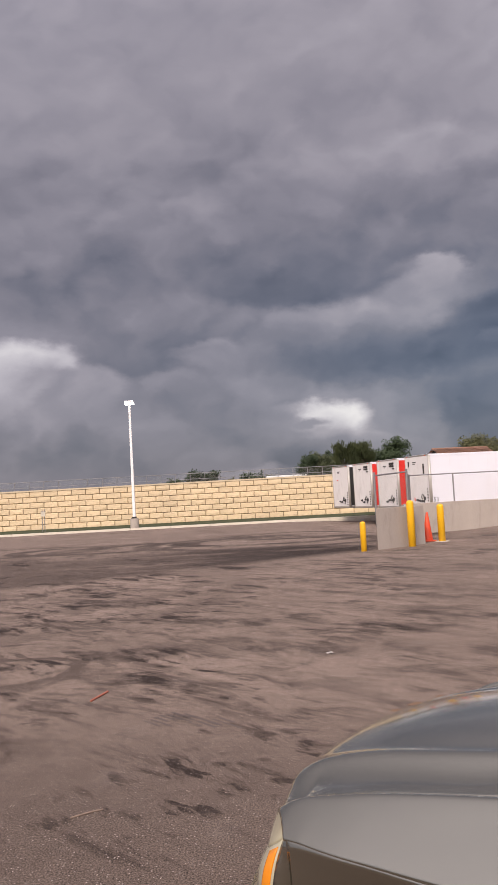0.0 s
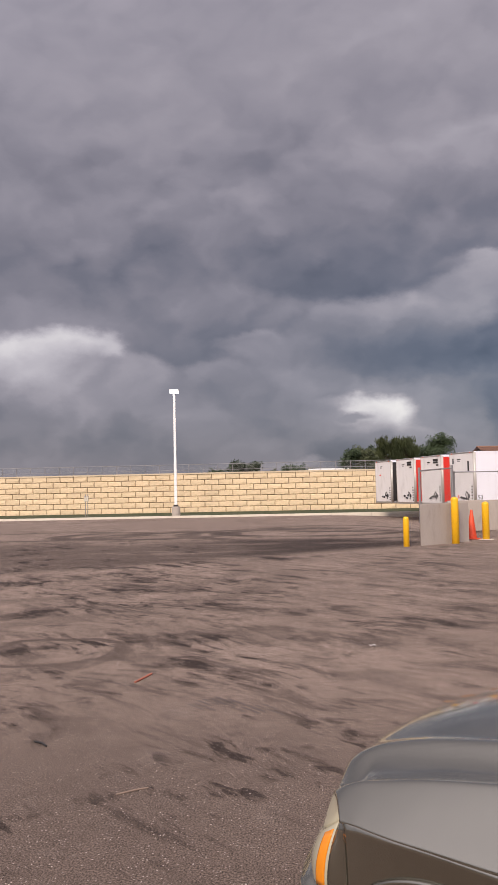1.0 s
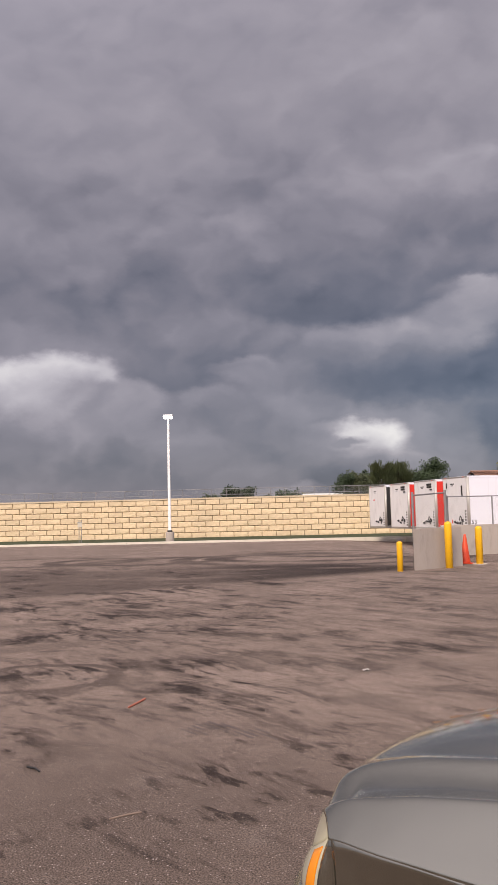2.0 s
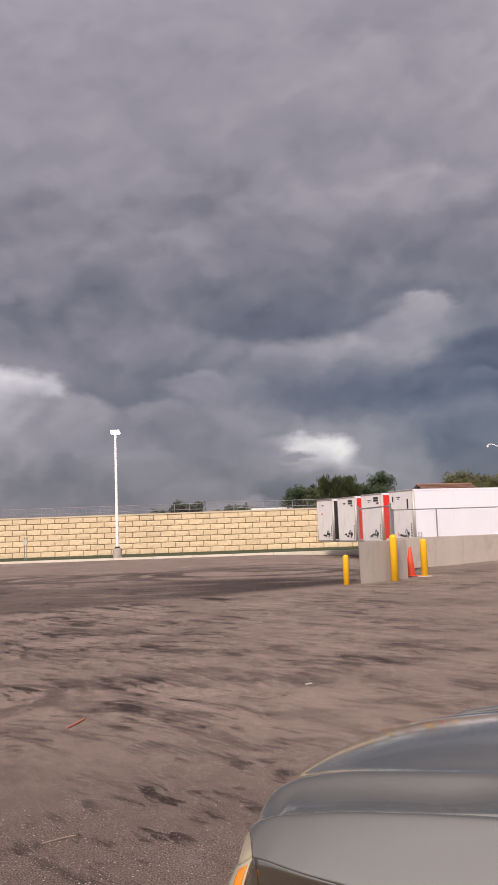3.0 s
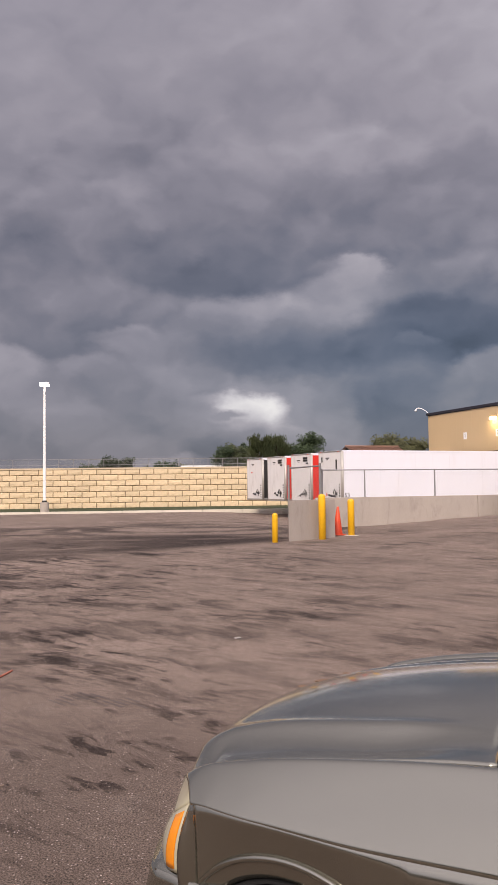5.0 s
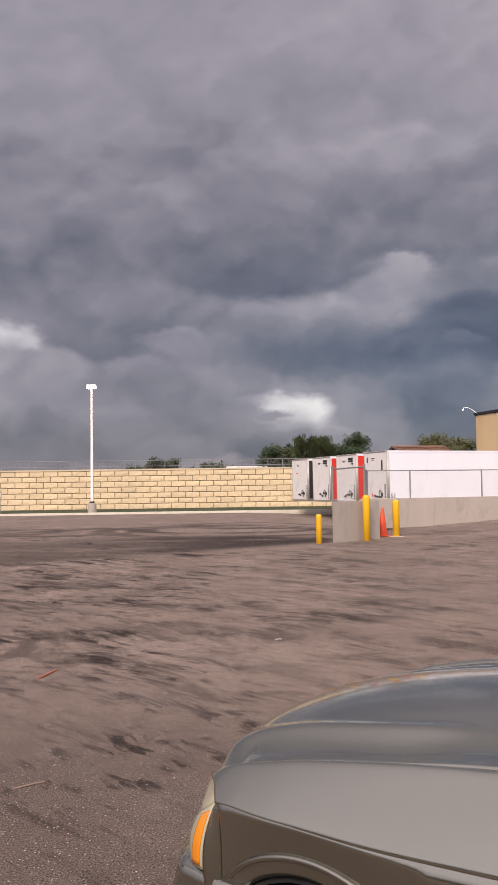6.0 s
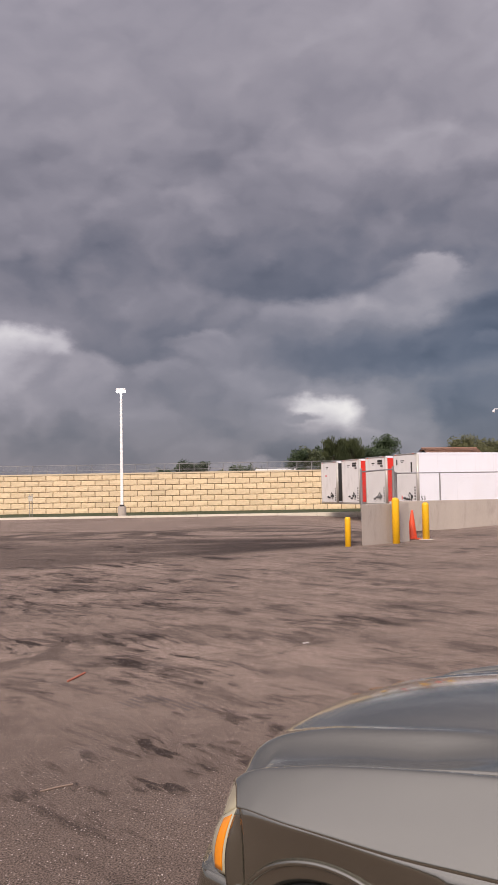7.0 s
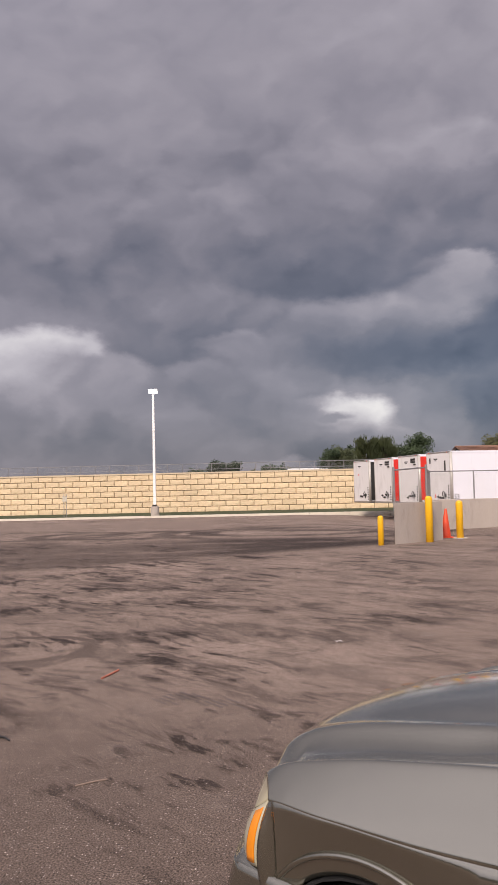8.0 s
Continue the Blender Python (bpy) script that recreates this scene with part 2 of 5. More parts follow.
def asphalt_material():
    mt = bpy.data.materials.new("asphalt")
    mt.use_nodes = True
    n = Nodes(mt.node_tree)
    b = n.add("ShaderNodeBsdfPrincipled")
    co = n.add("ShaderNodeTexCoord").outputs["Object"]
    x, y, z = n.xyz(co)
    broad = n.noise(co, 0.22, 4.0, 0.6)
    mid = n.noise(co, 1.6, 6.0, 0.62, 0.3)
    fine = n.noise(co, 60.0, 3.0, 0.7)
    grit = n.noise(co, 115.0, 2.0, 0.7)
    gravel = n.noise(co, 26.0, 4.0, 0.7)
    crumb = n.noise(co, 7.0, 5.0, 0.7)
    col = n.mix(n.ramp(broad, 0.25, 0.75), (0.190, 0.143, 0.117), (0.270, 0.206, 0.169))
    # tyre wear: long smears that run the way the lorries turn
    warp = n.vec("SCALE", n.vec("SUBTRACT", n.noise(co, 0.35, 2.0, 0.5, color=True), (0.5, 0.5, 0.5)))
    warp.node.inputs["Scale"].default_value = 0.9
    cw = n.vec("ADD", co, warp)
    wear = None
    for ang, along, across, lo, hi, k in ((-56, 0.75, 1.9, 0.46, 0.64, 0.85), (-48, 1.5, 4.6, 0.50, 0.63, 0.75), (-60, 4.0, 11.0, 0.53, 0.68, 0.45), (20, 0.9, 1.9, 0.53, 0.66, 0.60), (-38, 0.22, 1.2, 0.53, 0.64, 0.6)):
        v = n.mapping(n.mapping(cw, rot=(0, 0, radians(-ang))), scale=(along, across, 1))
        s = n.m("MULTIPLY", n.ramp(n.noise(v, 1.0, 8.0, 0.68), lo, hi), k)
        wear = s if wear is None else n.m("MAXIMUM", wear, s)
    # it is heavier where most of them turn, and fades towards the dock
    patch = n.ramp(n.noise(co, 0.16, 3.0, 0.5), 0.36, 0.62)
    west = n.m("SUBTRACT", 1.0, n.ramp(x, -3.0, 6.0))
    heavy = n.m("MULTIPLY_ADD", n.m("MAXIMUM", n.m("MULTIPLY", patch, 0.6), west), 0.54, 0.55)
    heavy = n.m("MULTIPLY", heavy, n.m("MULTIPLY_ADD", n.ramp(y, 24.0, 31.0), -0.5, 1.0))
    blot = n.ramp(n.noise(n.vec("ADD", co, (31.0, 7.0, 0.0)), 0.62, 5.0, 0.6), 0.40, 0.60)
    wear = n.m("MULTIPLY", wear, n.m("MULTIPLY", heavy, n.m("MULTIPLY_ADD", blot, 0.78, 0.56)))
    # a belt where the lorries scrub round, and rings that their tyres left
    wob = n.m("MULTIPLY", n.m("SUBTRACT", crumb, 0.5), 1.2)
    near_edge = n.m("SUBTRACT", n.m("ADD", y, wob), n.m("MULTIPLY_ADD", x, 0.75, 20.3))
    far_edge = n.m("ADD", y, n.m("MULTIPLY", n.m("SUBTRACT", broad, 0.5), 8.0))
    belt = n.m("MULTIPLY", n.ramp(near_edge, -0.5, 1.6), n.m("SUBTRACT", 1.0, n.ramp(far_edge, 24.5, 29.0)))
    belt = n.m("MULTIPLY", belt, n.m("SUBTRACT", 1.0, n.ramp(x, 2.9, 3.6)))
    bn = n.noise(n.mapping(cw, rot=(0, 0, radians(8)), scale=(0.22, 0.6, 1)), 1.0, 7.0, 0.68)
    belt = n.m("MULTIPLY", belt, n.m("MULTIPLY_ADD", n.ramp(x, -6.0, 1.0), 0.4, 0.6))
    wear = n.m("MAXIMUM", wear, n.m("MULTIPLY", n.m("MULTIPLY", belt, n.ramp(bn, 0.22, 0.52)), 1.0))
    # a broad darker patch of the near ground, ragged-edged, merged into the wear mask
    near_dark = n.vec("LENGTH", n.vec("MULTIPLY", n.vec("SUBTRACT", cw, (-0.4, 2.6, 0.0)), (0.55, 0.9, 0.0)))
    wear = n.m("MAXIMUM", wear, n.m("MULTIPLY", n.m("SUBTRACT", 1.0, n.ramp(n.m("ADD", near_dark, n.m("MULTIPLY", n.m("SUBTRACT", mid, 0.5), 1.5)), 1.4, 5.2)), 0.50))
    rough_edge = n.m("MULTIPLY", n.m("SUBTRACT", mid, 0.5), 0.8)
    gaps = n.ramp(n.noise(co, 0.3, 2.0), 0.36, 0.54)
    for cx, cy, r, wd, k in ((0.3, 32.0, 3.4, 0.75, 0.8), (0.8, 31.5, 5.2, 0.7, 0.7), (-6.0, 31.5, 3.2, 0.7, 0.7), (-10.0, 32.0, 3.8, 0.7, 0.65), (-2.0, 28.5, 6.0, 0.8, 0.6), (2.4, 36.0, 4.2, 0.8, 0.7), (-5.5, 16.5, 4.2, 0.4, 0.35), (-6.5, 15.5, 6.0, 0.4, 0.35), (-2.6, 8.4, 0.7, 0.14, 0.6)):
        dist = n.vec("DISTANCE", n.join(x, y, 0.0), (cx, cy, 0))
        ring = n.m("ABSOLUTE", n.m("SUBTRACT", n.m("ADD", dist, rough_edge), r))
        ring = n.m("MULTIPLY", n.m("SUBTRACT", 1.0, n.ramp(ring, wd * 0.4, wd)), n.m("MULTIPLY", n.m("MULTIPLY_ADD", gaps, 0.5, 0.6), k))
        wear = n.m("MAXIMUM", wear, ring)
    # single dark smears left by locked wheels
    scratch = n.noise(n.mapping(n.mapping(co, rot=(0, 0, radians(46))), scale=(1.2, 11.0, 1)), 1.0, 6.0, 0.65)
    for x0, y0, x1, y1, wd, k in ((-1.51, 9.0, 0.07, 5.7, 0.20, 0.75), (-1.35, 5.6, -0.45, 4.9, 0.13, 0.8), (-1.2, 4.5, -0.3, 3.6, 0.2, 0.8), (-2.2, 7.4, -1.1, 5.9, 0.16, 0.6), (-1.0, 3.8, -0.2, 3.1, 0.22, 0.75), (-0.6, 4.6, 0.1, 3.8, 0.14, 0.6), (-1.35, 8.4, -0.1, 6.9, 0.17, 0.75), (0.95, 10.7, 2.3, 9.4, 0.2, 0.65), (1.25, 7.9, 1.75, 6.8, 0.22, 0.65), (-0.3, 5.2, 0.35, 4.4, 0.3, 0.55), (-1.3, 5.9, -0.5, 4.9, 0.25, 0.6), (0.3, 6.6, 1.0, 5.7, 0.25, 0.6), (2.0, 14.0, 4.0, 12.3, 0.3, 0.5), (-3.4, 12.4, -1.6, 10.6, 0.35, 0.7), (-0.4, 11.5, 0.9, 10.2, 0.3, 0.55), (2.4, 8.6, 3.6, 7.3, 0.22, 0.5), (3.6, 11.6, 5.2, 10.4, 0.25, 0.6), (1.4, 13.6, 2.8, 12.2, 0.25, 0.6), (4.6, 15.4, 6.6, 14.0, 0.3, 0.55), (2.2, 17.4, 4.6, 16.2, 0.35, 0.5), (-0.2, 9.6, 0.9, 8.5, 0.2, 0.7), (3.0, 9.6, 4.2, 8.7, 0.2, 0.6), (5.5, 18.5, 8.0, 17.4, 0.35, 0.5), (0.4, 15.6, 2.0, 14.6, 0.3, 0.55)):
        dx, dy = x1 - x0, y1 - y0
        ll = math.hypot(dx, dy)
        ax, ay = n.m("SUBTRACT", x, x0), n.m("SUBTRACT", y, y0)
        s_ = n.m("ADD", n.m("MULTIPLY", ax, dx / ll), n.m("MULTIPLY", ay, dy / ll))
        t_ = n.m("ABSOLUTE", n.m("ADD", n.m("SUBTRACT", n.m("MULTIPLY", ax, dy / ll), n.m("MULTIPLY", ay, dx / ll)), n.m("MULTIPLY", rough_edge, 0.5)))
        ends = n.m("MULTIPLY", n.ramp(s_, -0.15, 0.25 * ll), n.m("SUBTRACT", 1.0, n.ramp(s_, 0.6 * ll, ll + 0.3)))
        sm = n.m("MULTIPLY", n.m("MULTIPLY", ends, n.m("SUBTRACT", 1.0, n.ramp(t_, wd * 0.25, wd))), n.m("MULTIPLY", n.ramp(scratch, 0.34, 0.6), k))
        wear = n.m("MAXIMUM", wear, sm)
    wear = n.m("MULTIPLY", wear, n.m("MULTIPLY_ADD", gravel, 1.1, 0.45), clamp=True)
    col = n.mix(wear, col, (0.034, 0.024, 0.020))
    # pale dust and the stones in the binder
    dust = n.m("MULTIPLY", n.ramp(mid, 0.55, 0.8), 0.35)
    col = n.mix(dust, col, (0.235, 0.192, 0.170))
    stone = n.add("ShaderNodeTexVoronoi")
    stone.inputs["Scale"].default_value = 64.0
    n.put(stone.inputs["Vector"], co)
    chip = n.m("MULTIPLY", n.m("SUBTRACT", 1.0, n.ramp(stone.outputs["Distance"], 0.12, 0.35)), n.ramp(n.xyz(stone.outputs["Color"])[0], 0.62, 0.9))
    col = n.mix(n.m("MULTIPLY", chip, 0.75), col, (0.58, 0.49, 0.45))
    g = n.m("ADD", n.m("MULTIPLY", n.m("SUBTRACT", fine, 0.5), 0.9), n.m("MULTIPLY_ADD", n.m("SUBTRACT", n.ramp(grit, 0.36, 0.64), 0.5), 1.15, 1.0))
    g = n.m("ADD", g, n.m("MULTIPLY_ADD", n.m("SUBTRACT", gravel, 0.5), 1.3, n.m("MULTIPLY", n.m("SUBTRACT", crumb, 0.5), 0.55)))
    g = n.m("MAXIMUM", g, 0.25)
    col = n.mix(1.0, col, n.join(g, g, g), "MULTIPLY")
    n.put(b.inputs["Base Color"], col)
    n.put(b.inputs["Roughness"], n.m("SUBTRACT", 0.9, n.m("MULTIPLY", wear, 0.08)))
    b.inputs["Specular IOR Level"].default_value = 0.14
    bp = n.add("ShaderNodeBump")
    bp.inputs["Strength"].default_value, bp.inputs["Distance"].default_value = 0.8, 0.006
    n.put(bp.inputs["Height"], n.m("ADD", fine, n.m("ADD", grit, n.m("MULTIPLY", chip, 0.6))))
    n.t.links.new(bp.outputs[0], b.inputs["Normal"])
    n.t.links.new(b.outputs[0], n.add("ShaderNodeOutputMaterial").inputs[0])
    return mt


def glass_material(name, tint, rough=0.02):
    mt = bpy.data.materials.new(name)
    mt.use_nodes = True
    b = mt.node_tree.nodes["Principled BSDF"]
    b.inputs["Base Color"].default_value = (*tint, 1)
    b.inputs["Transmission Weight"].default_value = 1.0
    b.inputs["Roughness"].default_value = rough
    b.inputs["IOR"].default_value = 1.45
    return mt


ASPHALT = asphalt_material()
GRASS = material("grass", (0.036, 0.048, 0.016), 0.9, var=0.35, scale=1.5, grain=30, bump=0.6, depth=0.03)
KERB = material("kerb_concrete", (0.56, 0.51, 0.43), 0.85, var=0.15, scale=2, grain=40, dirt=(0.2, 0.17, 0.14))
BLOCK = material("tan_split_block", (0.69, 0.545, 0.355), 0.92, var=0.12, scale=2.2, grain=16, bump=0.9, depth=0.03, island=0.16, dirt=(0.36, 0.25, 0.14), dirt_amount=0.35)
JOINT = material("block_joint", (0.10, 0.068, 0.04), 0.95, var=0.2)
CAPSTONE = material("tan_capstone", (0.58, 0.47, 0.33), 0.9, var=0.1, grain=20, bump=0.5)
CONCRETE = material("cast_concrete", (0.42, 0.365, 0.32), 0.88, var=0.14, scale=1.1, grain=25, bump=0.35, dirt=(0.22, 0.19, 0.165), dirt_amount=0.55, stretch=(1, 1, 0.45))
GALV = material("galvanised_pipe", (0.33, 0.32, 0.32), 0.45, 0.7, var=0.12, bump=0)
YELLOW = material("yellow_bollard_paint", (0.86, 0.47, 0.012), 0.42, var=0.07, scale=5, bump=0.12, dirt=(0.36, 0.2, 0.03), dirt_amount=0.3)
ORANGE = material("orange_cone_vinyl", (0.78, 0.085, 0.03), 0.5, var=0.12, scale=8, dirt=(0.25, 0.05, 0.03), dirt_amount=0.4)
WHITE = material("white_trailer_skin", (0.82, 0.82, 0.88), 0.34, var=0.025, scale=0.5, grain=6, bump=0.04, dirt=(0.62, 0.58, 0.55), dirt_amount=0.18, stretch=(1, 1, 0.3))
NOSE = material("white_nose_sheet", (0.74, 0.72, 0.71), 0.4, var=0.05, scale=1.2, bump=0.05, dirt=(0.40, 0.38, 0.36), dirt_amount=0.3, stretch=(1, 1, 0.3))
CORNER = material("pale_corner_cap", (0.50, 0.47, 0.43), 0.45, 0.25, var=0.1, scale=2, bump=0.03, dirt=(0.3, 0.27, 0.24), dirt_amount=0.4)
ALU = material("aluminium_rail", (0.42, 0.40, 0.38), 0.42, 0.75, var=0.12, bump=0)
RED = material("red_vinyl", (0.66, 0.035, 0.022), 0.4, var=0.1, scale=2, bump=0.05)
BLACK = material("black_rubber", (0.018, 0.017, 0.018), 0.6, var=0.25, bump=0.2)
DARK = material("dark_steel", (0.045, 0.042, 0.04), 0.55, 0.4, var=0.25)
BEIGE = material("tan_metal_cladding", (0.52, 0.375, 0.21), 0.6, var=0.04, scale=0.4, grain=10, bump=0.05)
TRIM = material("dark_roof_edge", (0.018, 0.016, 0.024), 0.5, var=0.15, bump=0)
SIGNW = material("sign_white", (0.78, 0.76, 0.74), 0.5, var=0.04, bump=0)
POLE = material("white_pole_paint", (0.82, 0.80, 0.80), 0.45, var=0.04, scale=2, bump=0)
WIRE = material("dull_wire", (0.30, 0.29, 0.28), 0.7, 0.0, var=0.1, bump=0)
LAMPGLOW = material("lamp_lens", (0.9, 0.9, 0.9), 0.3, bump=0, emit=(1.0, 0.97, 0.93, 2.5))
WALLGLOW = material("wall_lamp_lens", (0.9, 0.85, 0.7), 0.3, bump=0, emit=(1.0, 0.86, 0.56, 12.0))
BLUE = material("blue_bin_paint", (0.002, 0.03, 0.23), 0.4, var=0.14, scale=2, bump=0.1, dirt=(0.03, 0.05, 0.12), dirt_amount=0.5)
LID = material("black_plastic_lid", (0.009, 0.009, 0.010), 0.32, var=0.2, bump=0.1)
ROOF = material("brown_roof_tiles", (0.30, 0.165, 0.115), 0.85, var=0.15, scale=2, grain=12, bump=0.5)
BARK = material("bark", (0.075, 0.058, 0.043), 0.95, var=0.3, scale=6, bump=0.7, depth=0.02)
LEAF = material("leaf_green", (0.072, 0.086, 0.032), 0.7, var=0.5, scale=0.8, grain=4, bump=0, island=0.3)
LEAF_DARK = material("leaf_dark_green", (0.032, 0.05, 0.018), 0.7, var=0.5, scale=0.8, grain=4, bump=0, island=0.3)
LEAF_DRY = material("leaf_budding", (0.085, 0.085, 0.03), 0.7, var=0.4, scale=0.8, grain=4, bump=0)
FARWHITE = material("white_roof_sheet", (0.8, 0.79, 0.78), 0.5, var=0.04, bump=0)


# ---- builders ----
def finish(ob, smooth=False):
    if smooth:
        for p in ob.data.polygons:
            p.use_smooth = True
    return ob


def mesh_from(bm, name, mat=None, smooth=False):
    me = bpy.data.meshes.new(name)
    bmesh.ops.recalc_face_normals(bm, faces=bm.faces)
    bm.to_mesh(me)
    bm.free()
    if mat:
        me.materials.append(mat)
    if smooth:
        for p in me.polygons:
            p.use_smooth = True
    return me


def part(name, bm, mat, parent=None, label="", smooth=False):
    """Links a bmesh as one mesh object under a thing or a part."""
    ob = new(name, mesh_from(bm, name, mat, smooth))
    ob.parent = parent
    if label:
        tagged(ob, label)
    return ob


def thing(name, label, category, m=None, group="", kind=""):
    ob = new(name)
    ob.empty_display_size = 0.2
    if m is not None:
        ob.matrix_world = m
    return tagged(ob, label, category, group, kind)


def box(bm, x0, x1, y0, y1, z0, z1, bevel=0.0, m=None):
    r = bmesh.ops.create_cube(bm, size=1.0, matrix=Matrix.Translation(((x0 + x1) / 2, (y0 + y1) / 2, (z0 + z1) / 2)) @ Matrix.Diagonal((x1 - x0, y1 - y0, z1 - z0, 1)))
    vs = r["verts"]
    if bevel:
        es = list({e for v in vs for e in v.link_edges})
        rb = bmesh.ops.bevel(bm, geom=es, offset=bevel, segments=2, affect="EDGES", profile=0.6)
        vs = list({v for f in rb["faces"] for v in f.verts} | {v for v in vs if v.is_valid})
    if m is not None:
        bmesh.ops.transform(bm, matrix=m, verts=vs)
    return bm


def new_box(*a, **k):
    return box(bmesh.new(), *a, **k)


def rod(bm, a, b, r, r2=None, seg=10, caps=True):
    a, b = Vector(a), Vector(b)
    d = b - a
    m = Matrix.Translation((a + b) / 2) @ d.to_track_quat("Z", "Y").to_matrix().to_4x4()
    bmesh.ops.create_cone(bm, cap_ends=caps, segments=seg, radius1=r, radius2=r if r2 is None else r2, depth=d.length, matrix=m)
    return bm


def new_rod(*a, **k):
    return rod(bmesh.new(), *a, **k)


def lathe(profile, seg=24):
    """A body of revolution about z from (radius, height) pairs."""
    bm = bmesh.new()
    rings = []
    for r, z in profile:
        rings.append([bm.verts.new((max(r, 1e-4) * math.cos(2 * math.pi * i / seg), max(r, 1e-4) * math.sin(2 * math.pi * i / seg), z)) for i in range(seg)])
    for a, b in zip(rings, rings[1:]):
        for i in range(seg):
            bm.faces.new((a[i], a[(i + 1) % seg], b[(i + 1) % seg], b[i]))
    bm.faces.new(rings[0][::-1])
    bm.faces.new(rings[-1])
    return bm


def tube(points, r, seg=8):
    """A bent pipe through points."""
    bm = bmesh.new()
    pts = [Vector(p) for p in points]
    rings = []
    for i, p in enumerate(pts):
        d = (pts[min(i + 1, len(pts) - 1)] - pts[max(i - 1, 0)]).normalized()
        q = d.to_track_quat("Z", "Y").to_matrix()
        rings.append([bm.verts.new(p + q @ Vector((r * math.cos(2 * math.pi * k / seg), r * math.sin(2 * math.pi * k / seg), 0))) for k in range(seg)])
    for a, b in zip(rings, rings[1:]):
        for i in range(seg):
            bm.faces.new((a[i], a[(i + 1) % seg], b[(i + 1) % seg], b[i]))
    bm.faces.new(rings[0][::-1])
    bm.faces.new(rings[-1])
    return bm


def sheet(fn, us, vs, thick=0.0):
    """A curved panel: fn(u, v) gives a point; thick closes it below."""
    bm = bmesh.new()
    g = [[bm.verts.new(fn(u, v)) for v in vs] for u in us]
    for i in range(len(us) - 1):
        for j in range(len(vs) - 1):
            bm.faces.new((g[i][j], g[i + 1][j], g[i + 1][j + 1], g[i][j + 1]))
    if thick:
        bmesh.ops.recalc_face_normals(bm, faces=bm.faces)
        bmesh.ops.solidify(bm, geom=list(bm.faces), thickness=thick)
    return bm


def letters(name, text, size, mat, parent, m):
    cu = bpy.data.curves.new(name, "FONT")
    cu.body, cu.size, cu.extrude, cu.align_x, cu.align_y = text, size, 0.002, "CENTER", "CENTER"
    tmp = bpy.data.objects.new(name, cu)
    scene.collection.objects.link(tmp)
    me = bpy.data.meshes.new_from_object(tmp)
    bpy.data.objects.remove(tmp)
    me.materials.clear()
    me.materials.append(mat)
    ob = new(name, me)
    ob.parent = parent
    ob.matrix_local = m
    return ob


def smooth01(a, b, x):
    t = min(1.0, max(0.0, (x - a) / (b - a)))
    return t * t * (3 - 2 * t)


def lerp_table(table, x):
    for (x0, y0), (x1, y1) in zip(table, table[1:]):
        if x <= x1:
            t = min(1.0, max(0.0, (x - x0) / (x1 - x0)))
            return y0 + (y1 - y0) * (t * t * (3 - 2 * t) * 0.5 + t * 0.5)
    return table[-1][1]


# ---- the lie of the land ----
WALL_Y = 70.0        # face of the block wall
KERB_Y = 63.5
KERB_END = 11.0
DOCK_A = Vector((math.cos(radians(16)), math.sin(radians(16)), 0))   # along the dock's side wall
DOCK_N = Vector((-DOCK_A.y, DOCK_A.x, 0))
DOCK_P = Vector((6.23, 30.5, 0))
COURT_Z = -0.67


def ground_z(x, y):
    beyond = (Vector((x, y, 0)) - DOCK_P).dot(DOCK_N)
    z = -0.40 * smooth01(24, 62, y)
    court = smooth01(0.3, 6.0, beyond) * smooth01(1.0, 10.0, x)
    z += (COURT_Z - z) * court
    z += 0.32 * smooth01(5.5, 13.5, x) * smooth01(14, 26, y) * (1 - smooth01(-0.1, 0.3, beyond))
    return z


def build_ground():
    xs = sorted(set([round(v, 3) for v in np.concatenate([np.linspace(-900, -60, 15), np.linspace(-60, -24, 13), np.linspace(-24, 34, 117), np.linspace(34, 70, 13), np.linspace(70, 900, 15)])]))
    ys = sorted(set([round(v, 3) for v in np.concatenate([np.linspace(-500, -20, 9), np.linspace(-20, 12, 17), np.linspace(12, 63, 103), [63.5, 63.6, 65, 67, 69, 70.25, 70.4, 70.6, 74], np.linspace(84, 200, 8), np.linspace(300, 2500, 6)])]))

    def height(x, y):
        if y <= 63.5:
            return ground_z(x, y)
        if y < 70.3:
            return -0.26 + 0.10 * smooth01(63.5, 70, y) if x < KERB_END else ground_z(x, 63)
        return 2.95
    bm = sheet(lambda x, y: (x, y, height(x, y)), xs, ys)
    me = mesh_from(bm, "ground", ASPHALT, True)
    me.materials.append(GRASS)
    for p in me.polygons:
        c = p.center
        if c.y > 63.55 and (c.x < KERB_END or c.y > 70.2):
            p.material_index = 1
    tagged(new("ground", me), "brown-grey worn asphalt yard with black tyre marks", "ground", kind="structure")


build_ground()


def build_kerb():
    bm = bmesh.new()
    x = -43.0
    while x < KERB_END:
        box(bm, x, x + 2.98, KERB_Y - 0.02, KERB_Y + 0.16, -0.8, -0.24, 0.02)
        box(bm, x, x + 2.98, KERB_Y - 0.22, KERB_Y - 0.03, -0.8, -0.392, 0.01)
        x += 3.0
    tagged(part("kerb", bm, KERB), "pale concrete kerb with gutter along the grass strip", "kerb", kind="structure")


build_kerb()


# ---- the concrete wall at the dock ----
def wall_run(bm, a, b, thick, z0, z1):
    """A straight wall from a to b, its face on that line, its thickness to the left of the way."""
    a, b = Vector((*a, 0)), Vector((*b, 0))
    d = b - a
    m = Matrix.Translation(a) @ Matrix.Rotation(math.atan2(d.y, d.x), 4, "Z")
    return box(bm, 0, d.length, 0, thick, z0, z1, 0.02, m)


def dock_point(s):
    return DOCK_P + DOCK_A * s


